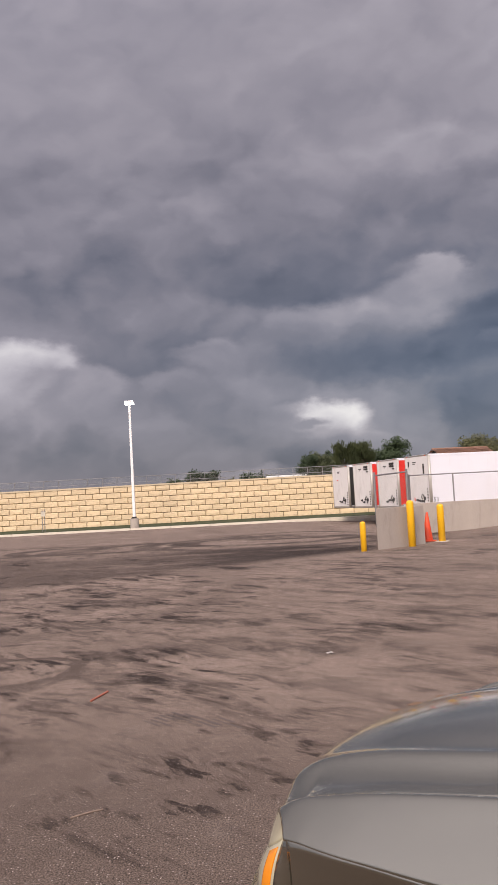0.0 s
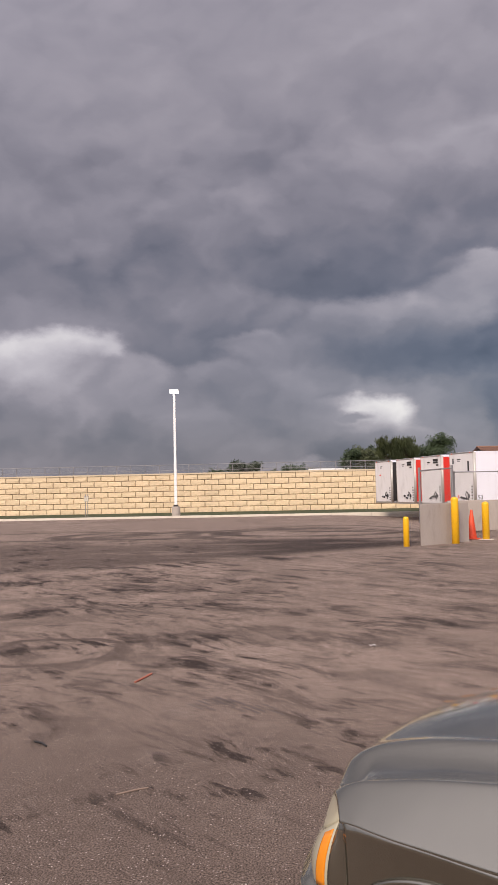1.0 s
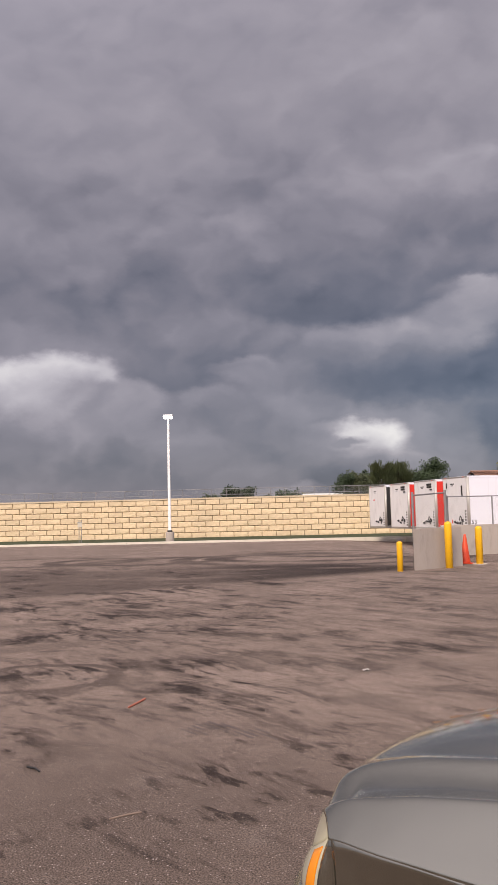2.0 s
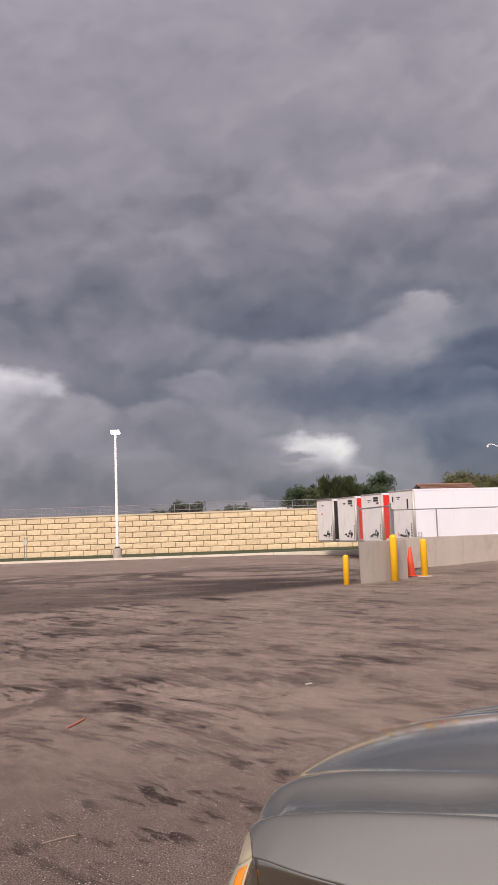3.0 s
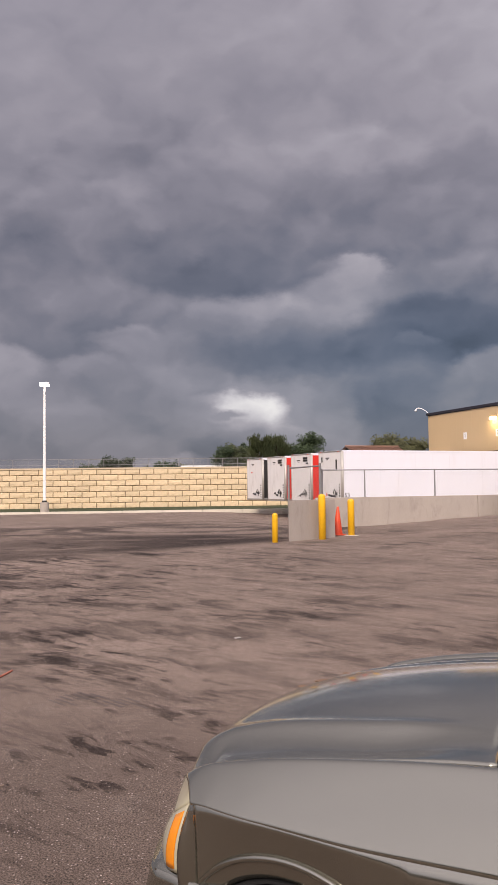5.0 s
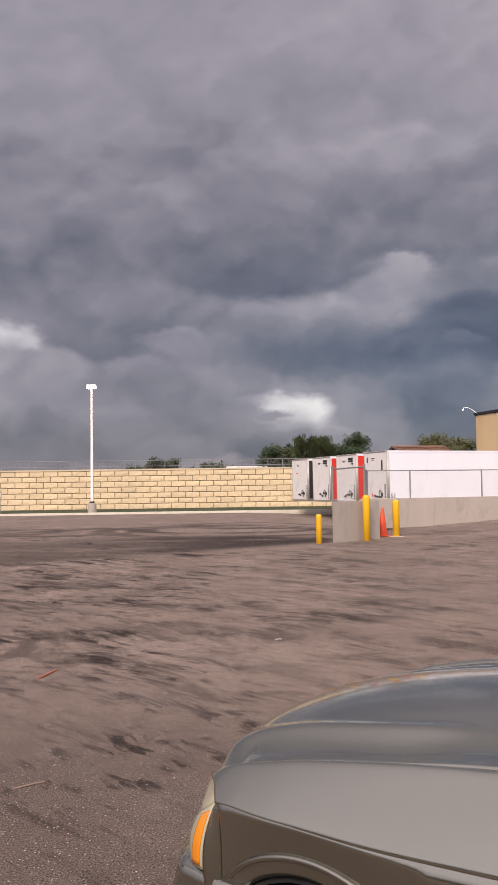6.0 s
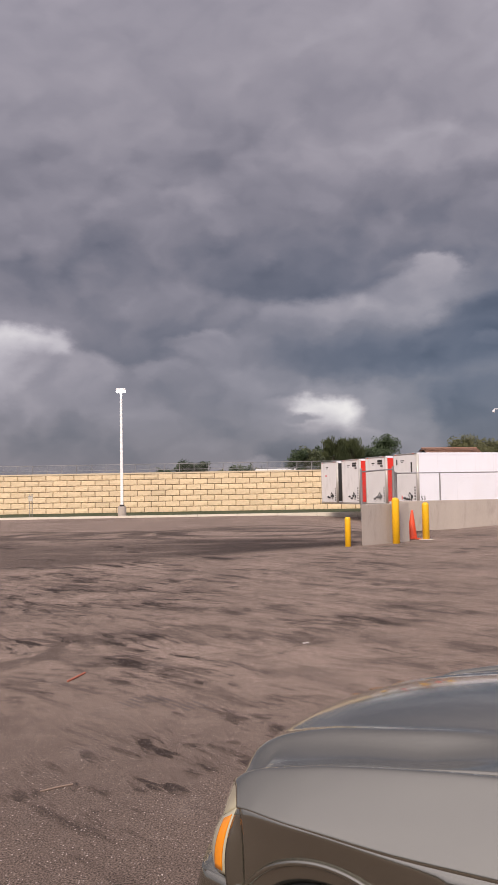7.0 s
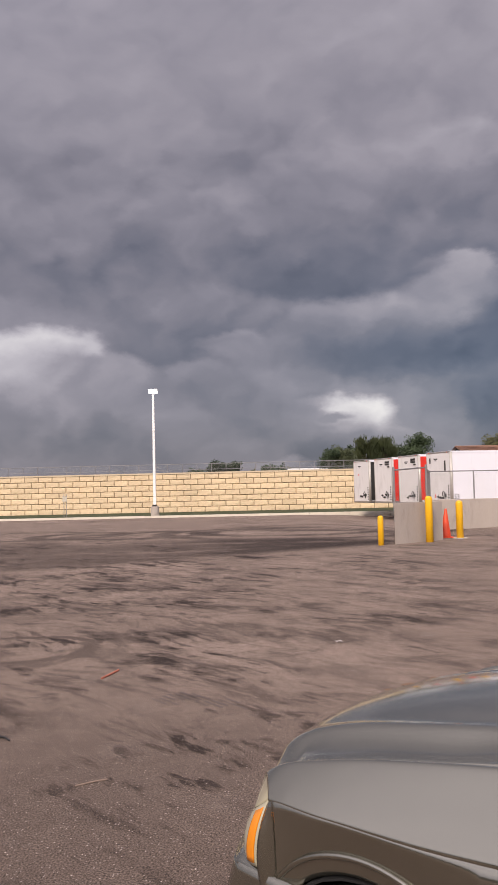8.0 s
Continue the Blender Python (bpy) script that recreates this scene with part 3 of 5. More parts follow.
DOCK_TOP = 1.05
bm = bmesh.new()
for s0, s1 in ((-1.2, 5.7), (5.72, 11.9), (11.92, 19.0)):
    wall_run(bm, dock_point(s0)[:2], dock_point(s1)[:2], 0.28, -0.9, DOCK_TOP)
tagged(part("wall_dock", bm, CONCRETE), "weathered grey cast concrete side wall of the loading dock", "wall", kind="structure")
bm = bmesh.new()
corners = ((2.99, 22.70), (4.57, 24.25), (4.40, 24.50), (3.06, 23.15))
low, high = ([bm.verts.new((x, y, z)) for x, y in corners] for z in (-0.9, DOCK_TOP + 0.05))
bm.faces.new(low)
bm.faces.new(high)
for i in range(4):
    bm.faces.new((low[i], low[(i + 1) % 4], high[(i + 1) % 4], high[i]))
bmesh.ops.bevel(bm, geom=list(bm.edges), offset=0.02, segments=2, affect="EDGES")
tagged(part("wall_wing", bm, CONCRETE), "short grey concrete wing wall with stained face", "wall", kind="structure")
bm = bmesh.new()
wall_run(bm, (4.28, 24.42), (dock_point(-1.0) + DOCK_N * 0.02)[:2], 0.25, -0.9, DOCK_TOP - 0.01)
tagged(part("wall_return", bm, CONCRETE), "grey concrete wall between wing and dock side", "wall", kind="structure")


# ---- chain-link fence on the dock wall ----
def wire_mesh(runs, z0, z1, pitch=0.07, r=0.0012):
    bm = bmesh.new()
    h = z1 - z0
    for a, b in runs:
        a, b = Vector((*a[:2], 0)), Vector((*b[:2], 0))
        length = (b - a).length
        d = (b - a) / length
        k = -h
        while k < length:
            for sgn in (1, -1):
                s0, s1 = max(k, 0), min(k + h, length)
                if s1 - s0 > 0.02:
                    za, zb = (z0 + (s0 - k), z0 + (s1 - k)) if sgn > 0 else (z1 - (s0 - k), z1 - (s1 - k))
                    p, q = a + d * s0, a + d * s1
                    rod(bm, (p.x, p.y, za), (q.x, q.y, zb), r, seg=3, caps=False)
            k += pitch
    return bm


def dock_fence():
    f = thing("chain_link_fence", "galvanised chain-link fence on top of the concrete dock wall", "fence")
    back = DOCK_N * 0.14
    wing = Vector((1.56, 1.55, 0)).normalized()
    wn = Vector((-wing.y, wing.x, 0)) * 0.14
    p_left = Vector((3.04, 22.95, 0))
    p_corner = Vector((3.0, 22.7, 0)) + wing * 1.68 + wn
    p_turn = dock_point(-0.95) + back
    posts = [dock_point(0.80 + 3.05 * i) + back for i in range(6)]
    top = 2.06
    part("corner_post", new_rod((p_left.x, p_left.y, 0.6), (p_left.x, p_left.y, top + 0.02), 0.034), GALV, f)
    part("corner_post", new_rod((p_corner.x, p_corner.y, 0.9), (p_corner.x, p_corner.y, top + 0.09), 0.037), GALV, f)
    part("corner_post", new_rod((p_turn.x, p_turn.y, 0.9), (p_turn.x, p_turn.y, top + 0.03), 0.032), GALV, f)
    for p in posts:
        part("post", new_rod((p.x, p.y, 0.9), (p.x, p.y, top), 0.026), GALV, f)
    line = [p_left, p_corner, p_turn, *posts]
    for a, b, za, zb in ((p_left, p_corner, top - 0.07, top + 0.01), (p_corner, p_turn, top - 0.04, top), (p_turn, posts[-1], top, top)):
        part("top_rail", new_rod((a.x, a.y, za), (b.x, b.y, zb), 0.021), GALV, f)
    w = part("wire_mesh", wire_mesh([(p_left, p_corner), (p_corner, p_turn), (p_turn, posts[-1])], DOCK_TOP + 0.04, top - 0.05), WIRE, f)
    tagged(w, kind="stuff")


dock_fence()


# ---- bollards, cone ----
def bollard(x, y, h, r, label):
    b = thing("bollard", label, "bollard", pose(x, y, ground_z(x, y)), "yellow bollards")
    prof = [(r, -0.3), (r, h - r * 0.75)] + [(r * math.cos(a), h - r * 0.75 + r * 0.75 * math.sin(a)) for a in np.linspace(0.2, 1.5, 7)]
    part("post", lathe(prof, 28), YELLOW, b, smooth=True)
    if r > 0.1 and h < 1.2:
        part("footing", lathe([(r * 2.1, -0.2), (r * 2.1, 0.008), (r * 2.0, 0.014)], 24), KERB, b, "pale concrete collar in the asphalt")


bollard(2.60, 22.55, 0.79, 0.078, "short round-topped yellow steel bollard beside the wing wall")
bollard(4.04, 23.45, 1.27, 0.102, "tall yellow steel bollard before the wing wall")
bollard(5.18, 24.95, 1.10, 0.102, "yellow steel bollard beside the orange cone")


def cone(x, y):
    c = thing("traffic_cone", "faded orange vinyl traffic cone behind the wing wall", "cone", pose(x, y, ground_z(x, y), 0, 1.5, 12))
    part("base", new_box(-0.2, 0.2, -0.2, 0.2, 0, 0.035, 0.012), ORANGE, c)
    part("body", lathe([(0.155, 0.035), (0.15, 0.06), (0.034, 0.84), (0.028, 0.86)], 28), ORANGE, c, smooth=True)


cone(4.83, 25.3)


# ---- trailers ----
def wheel_parts(parent, x, y, r, w, side):
    tyre = part("tyre", lathe([(r * 0.6, -w / 2), (r * 0.93, -w / 2), (r, -w / 2 + 0.04), (r, w / 2 - 0.04), (r * 0.93, w / 2), (r * 0.6, w / 2)], 28), BLACK, parent, smooth=False)
    tyre.matrix_local = pose(x, y, r, 90, 0, 0)
    rim = part("rim", lathe([(r * 0.58, -w * 0.45), (r * 0.6, w * 0.45), (r * 0.5, w * 0.42), (r * 0.42, w * 0.2), (r * 0.2, w * 0.25), (r * 0.18, w * 0.4)], 20), ALU, tyre)
    rim.matrix_local = pose(0, 0, 0, 0 if side > 0 else 180, 0, 0)
    return tyre


def trailer(px, py, angle, label, red_side, variant):
    """Nose at x = 0, near side at y = 0, tail at x = 16.15."""
    rnd = random.Random(variant)
    t = thing("semi_trailer", label, "trailer", pose(px, py, COURT_Z, 0, 0, angle), "parked trailers")
    L, W, z0, z1 = 16.15, 2.6, 1.15, 4.09
    bm = bmesh.new()
    box(bm, 0.05, L, 0.012, W - 0.012, z0 + 0.1, z1 - 0.05)
    part("box", bm, WHITE, t)
    # side sheets, a hair proud of one another
    seams = [0.1 + i * 1.22 for i in range(14)] 
    for side, y0, y1 in (("near", -0.004, 0.012), ("far", W - 0.012, W + 0.004)):
        for i, sx in enumerate(seams[:-1]):
            ex = min(seams[i + 1] - 0.004, L)
            part("side_panel", new_box(sx, ex, y0, y1, z0 + 0.14, z1 - 0.1), WHITE, t)
    part("nose_panel", new_box(0.0, 0.05, 0.1, W - 0.1, z0 + 0.12, z1 - 0.08, 0.01), NOSE, t, "white front sheet with grime")
    for y in (0.085, W - 0.085):
        part("corner_post", new_rod((0.09, y, z0 + 0.06), (0.09, y, z1 - 0.04), 0.098, seg=24), CORNER, t, smooth=True)
    for y in (-0.006, W - 0.034):
        part("bottom_rail", new_box(0.08, L, y, y + 0.04, z0, z0 + 0.13, 0.008), ALU, t)
        part("top_rail", new_box(0.08, L, y, y + 0.04, z1 - 0.09, z1, 0.008), WHITE, t)
    part("nose_sill", new_box(-0.015, 0.06, 0.03, W - 0.03, z0, z0 + 0.12, 0.01), ALU, t)
    part("nose_header", new_box(-0.012, 0.06, 0.03, W - 0.03, z1 - 0.08, z1, 0.01), ALU, t)
    part("roof_sheet", new_box(0.04, L - 0.02, 0.03, W - 0.03, z1 - 0.06, z1 + 0.01, 0.006), WHITE, t)
    # couplings and markings on the nose
    part("coupling_plate", new_box(-0.012, 0.0, 0.74, 1.3, z0 + 0.36, z0 + 0.54, 0.004), NOSE, t)
    for k in range(3):
        y = 0.82 + k * 0.26 + rnd.uniform(-0.03, 0.03)
        part("air_coupling", lathe([(0.075, 0), (0.07, 0.03), (0.04, 0.06), (0.04, 0.1)], 14), BLACK, t).matrix_local = pose(-0.02, y, z0 + 0.46 + rnd.uniform(-0.08, 0.1), 0, -90, 0)
    part("air_hose", tube([(-0.04, 0.82, z0 + 0.5), (-0.10, 0.78, z0 + 0.62), (-0.08, 0.7, z0 + 0.78), (-0.05, 0.62, z0 + 0.66), (-0.05, 0.6, z0 + 0.3)], 0.024), BLACK, t)
    part("electric_socket", new_box(-0.05, 0, 0.50, 0.64, z0 + 0.44, z0 + 0.62, 0.01), BLACK, t)
    if variant in (2, 3):
        for zz, hh in ((z1 - 0.34, 0.07), (z1 - 0.47, 0.04)):
            part("document_box", new_box(-0.03, 0, 0.42, 0.96, zz, zz + hh + 0.06, 0.008), DARK, t)
        part("vent", new_box(-0.03, 0, 0.36, 0.6, z1 - 0.62, z1 - 0.54, 0.006), DARK, t)
    if variant == 4:
        part("vent", new_box(-0.03, 0, 0.50, 0.62, z1 - 1.05, z1 - 0.5, 0.006), DARK, t)
        part("vent", new_box(-0.03, 0, 2.1, 2.2, z1 - 0.62, z1 - 0.32, 0.006), DARK, t)
    part("marking_bar", new_box(-0.004, 0.0, 1.35, 1.75, z1 - 0.42, z1 - 0.36), DARK, t)
    part("marking_bar", new_box(-0.004, 0.0, 1.45, 1.70, z1 - 0.50, z1 - 0.46), DARK, t)
    if variant in (1, 4):
        part("marking_bar", new_box(-0.004, 0.0, 1.62, 1.86, z1 - 1.02, z1 - 0.94) if variant == 1 else new_box(-0.004, 0.0, 1.62, 1.72, z0 + 0.38, z0 + 0.58), RED, t)
    for k in range(6):
        part("marking_bar", new_box(-0.004, 0.0, 0.2, 0.34, z0 + 0.2 + k * 0.16, z0 + 0.29 + k * 0.16), DARK, t)
    for k in range(2):
        part("marker_lamp", lathe([(0.03, 0), (0.03, 0.02), (0.015, 0.03)], 10), ORANGE, t).matrix_local = pose(-0.01, 0.35 + 1.9 * k, z1 - 0.05, 0, -90, 0)
    if variant == 1:
        # one dark sheet covers nearly the whole near side
        part("side_sheet", new_box(0.13, 15.9, -0.008, -0.004, z0 + 0.16, z1 - 0.12), DARK, t, "dark sheet over the near side")
    if red_side:
        part("side_sheet", new_box(0.13, 3.6, -0.008, -0.004, z0 + 0.16, z1 - 0.12), RED, t, "red printed panel")
    if variant == 4:
        letters("length_number", "53", 0.34, DARK, t, pose(0.33, -0.008, z0 + 0.44, 90, 0, 0))
        # red stripes of a printed mark near the tail
        for k in range(3):
            bm = new_box(-0.02, 0.16, -0.009, -0.004, 0, 1.5, 0)
            o = part("side_mark", bm, RED, t, "slanted red stripe")
            o.matrix_local = pose(13.0 + 0.32 * k, 0, z0 + 1.0, 0, 28, 0) @ Matrix.Diagonal((1, 1, 0.7, 1))
        part("side_mark", new_box(13.6, 15.0, -0.009, -0.004, z0 + 1.85, z0 + 2.1), RED, t, "red bar of a printed mark")
    for k in range(22):
        part("reflector_strip", new_box(0.5 + k * 0.72, 0.5 + k * 0.72 + 0.3, -0.012, -0.006, z0 + 0.035, z0 + 0.09), RED if k % 2 else FARWHITE, t)
    # underneath
    for y in (0.75, W - 0.75):
        leg = part("landing_leg", new_box(3.25, 3.4, y - 0.07, y + 0.07, 0.06, z0 + 0.1, 0.01), DARK, t)
        part("foot", new_box(3.16, 3.49, y - 0.15, y + 0.15, 0.0, 0.05, 0.01), DARK, leg)
    part("chassis_rail", new_box(11.5, 15.8, 0.75, 0.9, 0.85, z0 + 0.02), DARK, t)
    part("chassis_rail", new_box(11.5, 15.8, W - 0.9, W - 0.75, 0.85, z0 + 0.02), DARK, t)
    for x in (13.0, 14.3):
        part("axle", new_rod((x, 0.2, 0.5), (x, W - 0.2, 0.5), 0.06), DARK, t)
        for y, s in ((0.18, -1), (0.48, -1), (W - 0.48, 1), (W - 0.18, 1)):
            wheel_parts(t, x, y, 0.5, 0.26, s)
    part("rear_bumper", new_box(L - 0.12, L, 0.3, W - 0.3, 0.5, 0.62, 0.01), DARK, t)
    return t


TR = [trailer(9.14 - 1.037 * i, 46.0 + 4.187 * i, 20.0, lab, red, 4 - i) for i, (lab, red) in enumerate((
    ("long white box trailer with plain side, parked at the dock", False),
    ("white-nosed box trailer with a red side, parked at the dock", True),
    ("white-nosed box trailer with red side and grimy front", True),
    ("white-nosed box trailer with dark side, last in the row", False)))]


# ---- the warehouse ----
B_D = Vector((0.239, -0.971, 0)).normalized()      # along the dock face, towards the yard
B_C = Vector((20.7, 67.4, 0))                      # far corner
B_ANG = math.degrees(math.atan2(B_D.y, B_D.x))


def warehouse():
    """Local x along the dock face, local y outwards to the inside of the building."""
    w = thing("warehouse", "tan metal-clad warehouse with dark roof edge and numbered docks", "building", pose(B_C.x, B_C.y, 0, 0, 0, B_ANG))
    L, H, Dp = 31.0, 7.22, 34.0
    # cladding boards between the dock openings
    docks = [6.2 + 4.1 * i for i in range(5)]
    xs = [0.0]
    for d in docks:
        xs += [d - 1.35, d + 1.35]
    xs.append(L)
    for i in range(0, len(xs), 2):
        part("wall_panel", new_box(xs[i], xs[i + 1], 0, 0.25, -0.8, H - 0.2), BEIGE, w)
    for d in docks:
        part("wall_panel", new_box(d - 1.349, d + 1.349, 0.002, 0.25, 3.3, H - 0.2), BEIGE, w)
        part("wall_panel", new_box(d - 1.349, d + 1.349, 0.002, 0.25, -0.8, 0.35), CONCRETE, w, "concrete dock sill")
        door = part("dock_door", new_box(d - 1.34, d + 1.34, 0.12, 0.2, 0.35, 3.3), NOSE, w, "white sectional dock door")
        for k in range(4):
            part("door_section", new_box(d - 1.3, d + 1.3, 0.10, 0.12, 0.42 + k * 0.72, 1.08 + k * 0.72, 0.01), NOSE, door)
        part("dock_seal", new_box(d - 1.75, d + 1.75, -0.45, 0.0, 3.2, 3.80, 0.04), BLACK, w, "black foam dock seal head")
        for s in (-1, 1):
            part("dock_seal", new_box(d + s * 1.55 - 0.2, d + s * 1.55 + 0.2, -0.4, 0.0, 0.3, 3.2, 0.04), BLACK, w, "black foam dock seal side")
    part("end_wall", new_box(-0.0, 0.25, 0.252, Dp, -0.8, H - 0.2), BEIGE, w)
    part("end_wall", new_box(L - 0.25, L, 0.252, Dp, -0.8, H - 0.2), BEIGE, w)
    part("back_wall", new_box(0, L, Dp + 0.002, Dp + 0.25, -0.8, H - 0.2), BEIGE, w)
    part("roof", new_box(-0.05, L + 0.05, -0.05, Dp + 0.3, H - 0.198, H - 0.10), TRIM, w)
    part("roof_edge", new_box(-0.12, L + 0.1, -0.12, 0.05, H - 0.14, H + 0.04, 0.02), TRIM, w, "dark metal coping")
    # joints of the cladding
    for k in range(1, 30):
        part("cladding_rib", new_box(k * 1.03 - 0.006, k * 1.03 + 0.006, -0.003, 0.001, 3.64, H - 0.25), BEIGE, w)
    return docks


DOCKS = warehouse()
for i, d in enumerate(DOCKS):
    base = Matrix.Translation(B_C) @ Matrix.Rotation(radians(B_ANG), 4, "Z")
    s = thing("dock_number_sign", "small white sign with black dock number %d" % (i + 1), "sign", base @ pose(d - 0.9, -0.012, 5.1), "dock number signs")
    part("plate", new_box(-0.22, 0.22, 0, 0.011, -0.26, 0.26, 0.003), SIGNW, s)
    letters("digit", str(i + 1), 0.46, DARK, s, pose(0, -0.003, 0, 90, 0, 0))


def wall_lamp(x, z):
    base = Matrix.Translation(B_C) @ Matrix.Rotation(radians(B_ANG), 4, "Z")
    w = thing("wall_lamp", "lit warm wall-pack lamp high on the warehouse", "lamp", base @ pose(x, -0.001, z))
    part("housing", new_box(-0.26, 0.26, -0.16, 0, 0.06, 0.2, 0.03), BEIGE, w)
    part("lens", new_box(-0.25, 0.25, -0.24, -0.02, -0.13, 0.06, 0.03), WALLGLOW, w, "glowing lens")
    l = new("wall_lamp_light", bpy.data.lights.new("wall_lamp_light", "AREA"))
    l.data.energy, l.data.color, l.data.size = 30, (1.0, 0.78, 0.42), 0.4
    l.matrix_world = base @ Matrix.Translation((x, -0.3, z - 0.02)) @ Matrix.Rotation(radians(28), 4, "X")


wall_lamp(9.05, 6.2)


def roof_camera():
    base = Matrix.Translation(B_C) @ Matrix.Rotation(radians(B_ANG), 4, "Z")
    c = thing("security_camera", "white dome camera on a bent pipe at the roof corner", "camera", base @ pose(0.0, 0.0, 7.2) @ Matrix.Diagonal((0.72, 0.72, 0.72, 1)))
    part("arm", tube([(0.3, 0.02, -0.1), (0.25, -0.1, 0.06), (0.1, -0.45, 0.4), (-0.05, -0.8, 0.62), (-0.15, -1.05, 0.68), (-0.25, -1.3, 0.66), (-0.3, -1.4, 0.56)], 0.045), POLE, c)
    part("dome", lathe([(0.10, 0.12), (0.13, 0.06), (0.13, -0.02), (0.10, -0.1), (0.04, -0.15)], 16), POLE, c, smooth=True).matrix_local = pose(-0.3, -1.42, 0.42)


roof_camera()


# ---- blue bin ----
def dumpster():
    """Near left corner at the origin, x along the wall, y to the back."""
    x, y = 13.02, 30.35
    m = pose(x, y, ground_z(x + 0.6, y + 0.3) + 0.01, 0, 0, 17)
    d = thing("dumpster", "blue steel front-load dumpster with black plastic lids", "dumpster", m)
    W, D, H = 1.85, 1.3, 1.28

    def hull(u, v):
        k = v
        grow = 0.05 * k
        pts = [(-grow, -grow), (W + grow, -grow), (W + grow, D + grow), (-grow, D + grow), (-grow, -grow)]
        return (*pts[u], 0.14 + (H - 0.14) * k)
    bm = sheet(hull, range(5), (0, 0.5, 1.0), 0.012)
    part("bin", bm, BLUE, d)
    part("floor_plate", new_box(0, W, 0, D, 0.1, 0.15), BLUE, d)
    part("rim", new_box(-0.09, W + 0.09, -0.09, -0.03, H - 0.09, H + 0.01, 0.01), BLUE, d)
    part("rim", new_box(-0.09, -0.03, -0.03, D + 0.09, H - 0.09, H + 0.01, 0.01), BLUE, d)
    part("rim", new_box(W + 0.03, W + 0.09, -0.03, D + 0.09, H - 0.09, H + 0.01, 0.01), BLUE, d)
    for xx in (0.12, W - 0.22):
        part("skid", new_box(xx, xx + 0.1, 0.02, D - 0.02, 0.0, 0.1), DARK, d)
    for sx in (-1, 1):
        x0, x1 = (-0.22, -0.02) if sx < 0 else (W + 0.02, W + 0.22)
        pk = part("fork_pocket", new_box(x0, x1, 0.2, D - 0.15, H - 0.46, H - 0.26, 0.015), BLUE, d)
        part("sticker", new_box(x0 - 0.004 if sx < 0 else x1, x0 if sx < 0 else x1 + 0.004, 0.32, 0.82, H - 0.42, H - 0.3), SIGNW, pk, "pale printed sticker")
    for k in range(4):
        part("rib", new_box(0.2 + k * 0.46, 0.26 + k * 0.46, -0.06, -0.0, 0.16, H - 0.09, 0.01), BLUE, d)
    for k in range(3):
        part("rivet", lathe([(0.022, 0), (0.016, 0.012)], 10), SIGNW, d).matrix_local = pose(0.08 + k * 0.07, -0.094, H - 0.04 - (k % 2) * 0.03, 90, 0, 0)
    for k in range(2):
        a, b = -0.12 + k * (W / 2 + 0.12), W / 2 - 0.01 + k * (W / 2 + 0.13)
        lid = part("lid", sheet(lambda u, v: (a + (b - a) * u, -0.14 + (D + 0.26) * v, H + 0.03 + 0.07 * math.sin(math.pi * min(1, max(0, u))) + 0.10 * v - (0.10 if v == 0 else 0)), np.linspace(0, 1, 9), (0, 0.001, 0.3, 0.6, 1.0), 0.02), LID, d, smooth=False)
        for j in range(4):
            xx = a + (b - a) * (0.16 + 0.22 * j)
            part("lid_rib", tube([(xx, -0.1, H + 0.09), (xx, 0.2, H + 0.135), (xx, 0.7, H + 0.17), (xx, 1.1, H + 0.2)], 0.028, 6), LID, lid)


dumpster()


# ---- yard light, marker post ----
def light_pole(x, y):
    z = -0.25
    p = thing("light_pole", "white steel yard light pole on a concrete base, lamp lit", "street lamp", pose(x, y, z))
    part("base", lathe([(0.33, -0.3), (0.33, 0.66), (0.31, 0.70)], 28), CONCRETE, p, "round concrete footing")
    part("base_plate", new_box(-0.2, 0.2, -0.2, 0.2, 0.70, 0.73), DARK, p)
    part("base_cover", new_box(-0.17, 0.17, -0.17, 0.17, 0.731, 0.84, 0.03), DARK, p)
    bm = bmesh.new()
    rings = []
    for zz, r in ((0.73, 0.105), (9.50, 0.078)):
        rings.append([bm.verts.new((sx * r, sy * r, zz)) for sx, sy in ((-1, -1), (1, -1), (1, 1), (-1, 1))])
    for i in range(4):
        bm.faces.new((rings[0][i], rings[0][(i + 1) % 4], rings[1][(i + 1) % 4], rings[1][i]))
    bm.faces.new(rings[1])
    bmesh.ops.bevel(bm, geom=[e for e in bm.edges if abs(e.verts[0].co.z - e.verts[1].co.z) > 1], offset=0.018, segments=2, affect="EDGES")
    part("pole", bm, POLE, p)
    head = part("lamp_head", new_box(-0.37, 0.37, -0.26, 0.26, 9.60, 9.76, 0.06), POLE, p)
    part("lens", new_box(-0.35, 0.35, -0.28, 0.24, 9.44, 9.63, 0.06), LAMPGLOW, head, "glowing white lens")


light_pole(-9.84, 64.5)


def marker_post(x, y):
    p = thing("utility_box", "small grey utility box on two thin posts by the wall", "utility box", pose(x, y, -0.22))
    for dx in (-0.09, 0.09):
        part("post", new_rod((dx, 0.03, -0.2), (dx, 0.03, 1.75), 0.03, seg=8), GALV, p)
    part("box", new_box(-0.17, 0.17, -0.13, 0.0, 1.18, 1.55, 0.02), KERB, p)
    part("cap", new_box(-0.19, 0.19, -0.15, 0.02, 1.55, 1.58, 0.005), GALV, p)


marker_post(-17.0, 65.2)


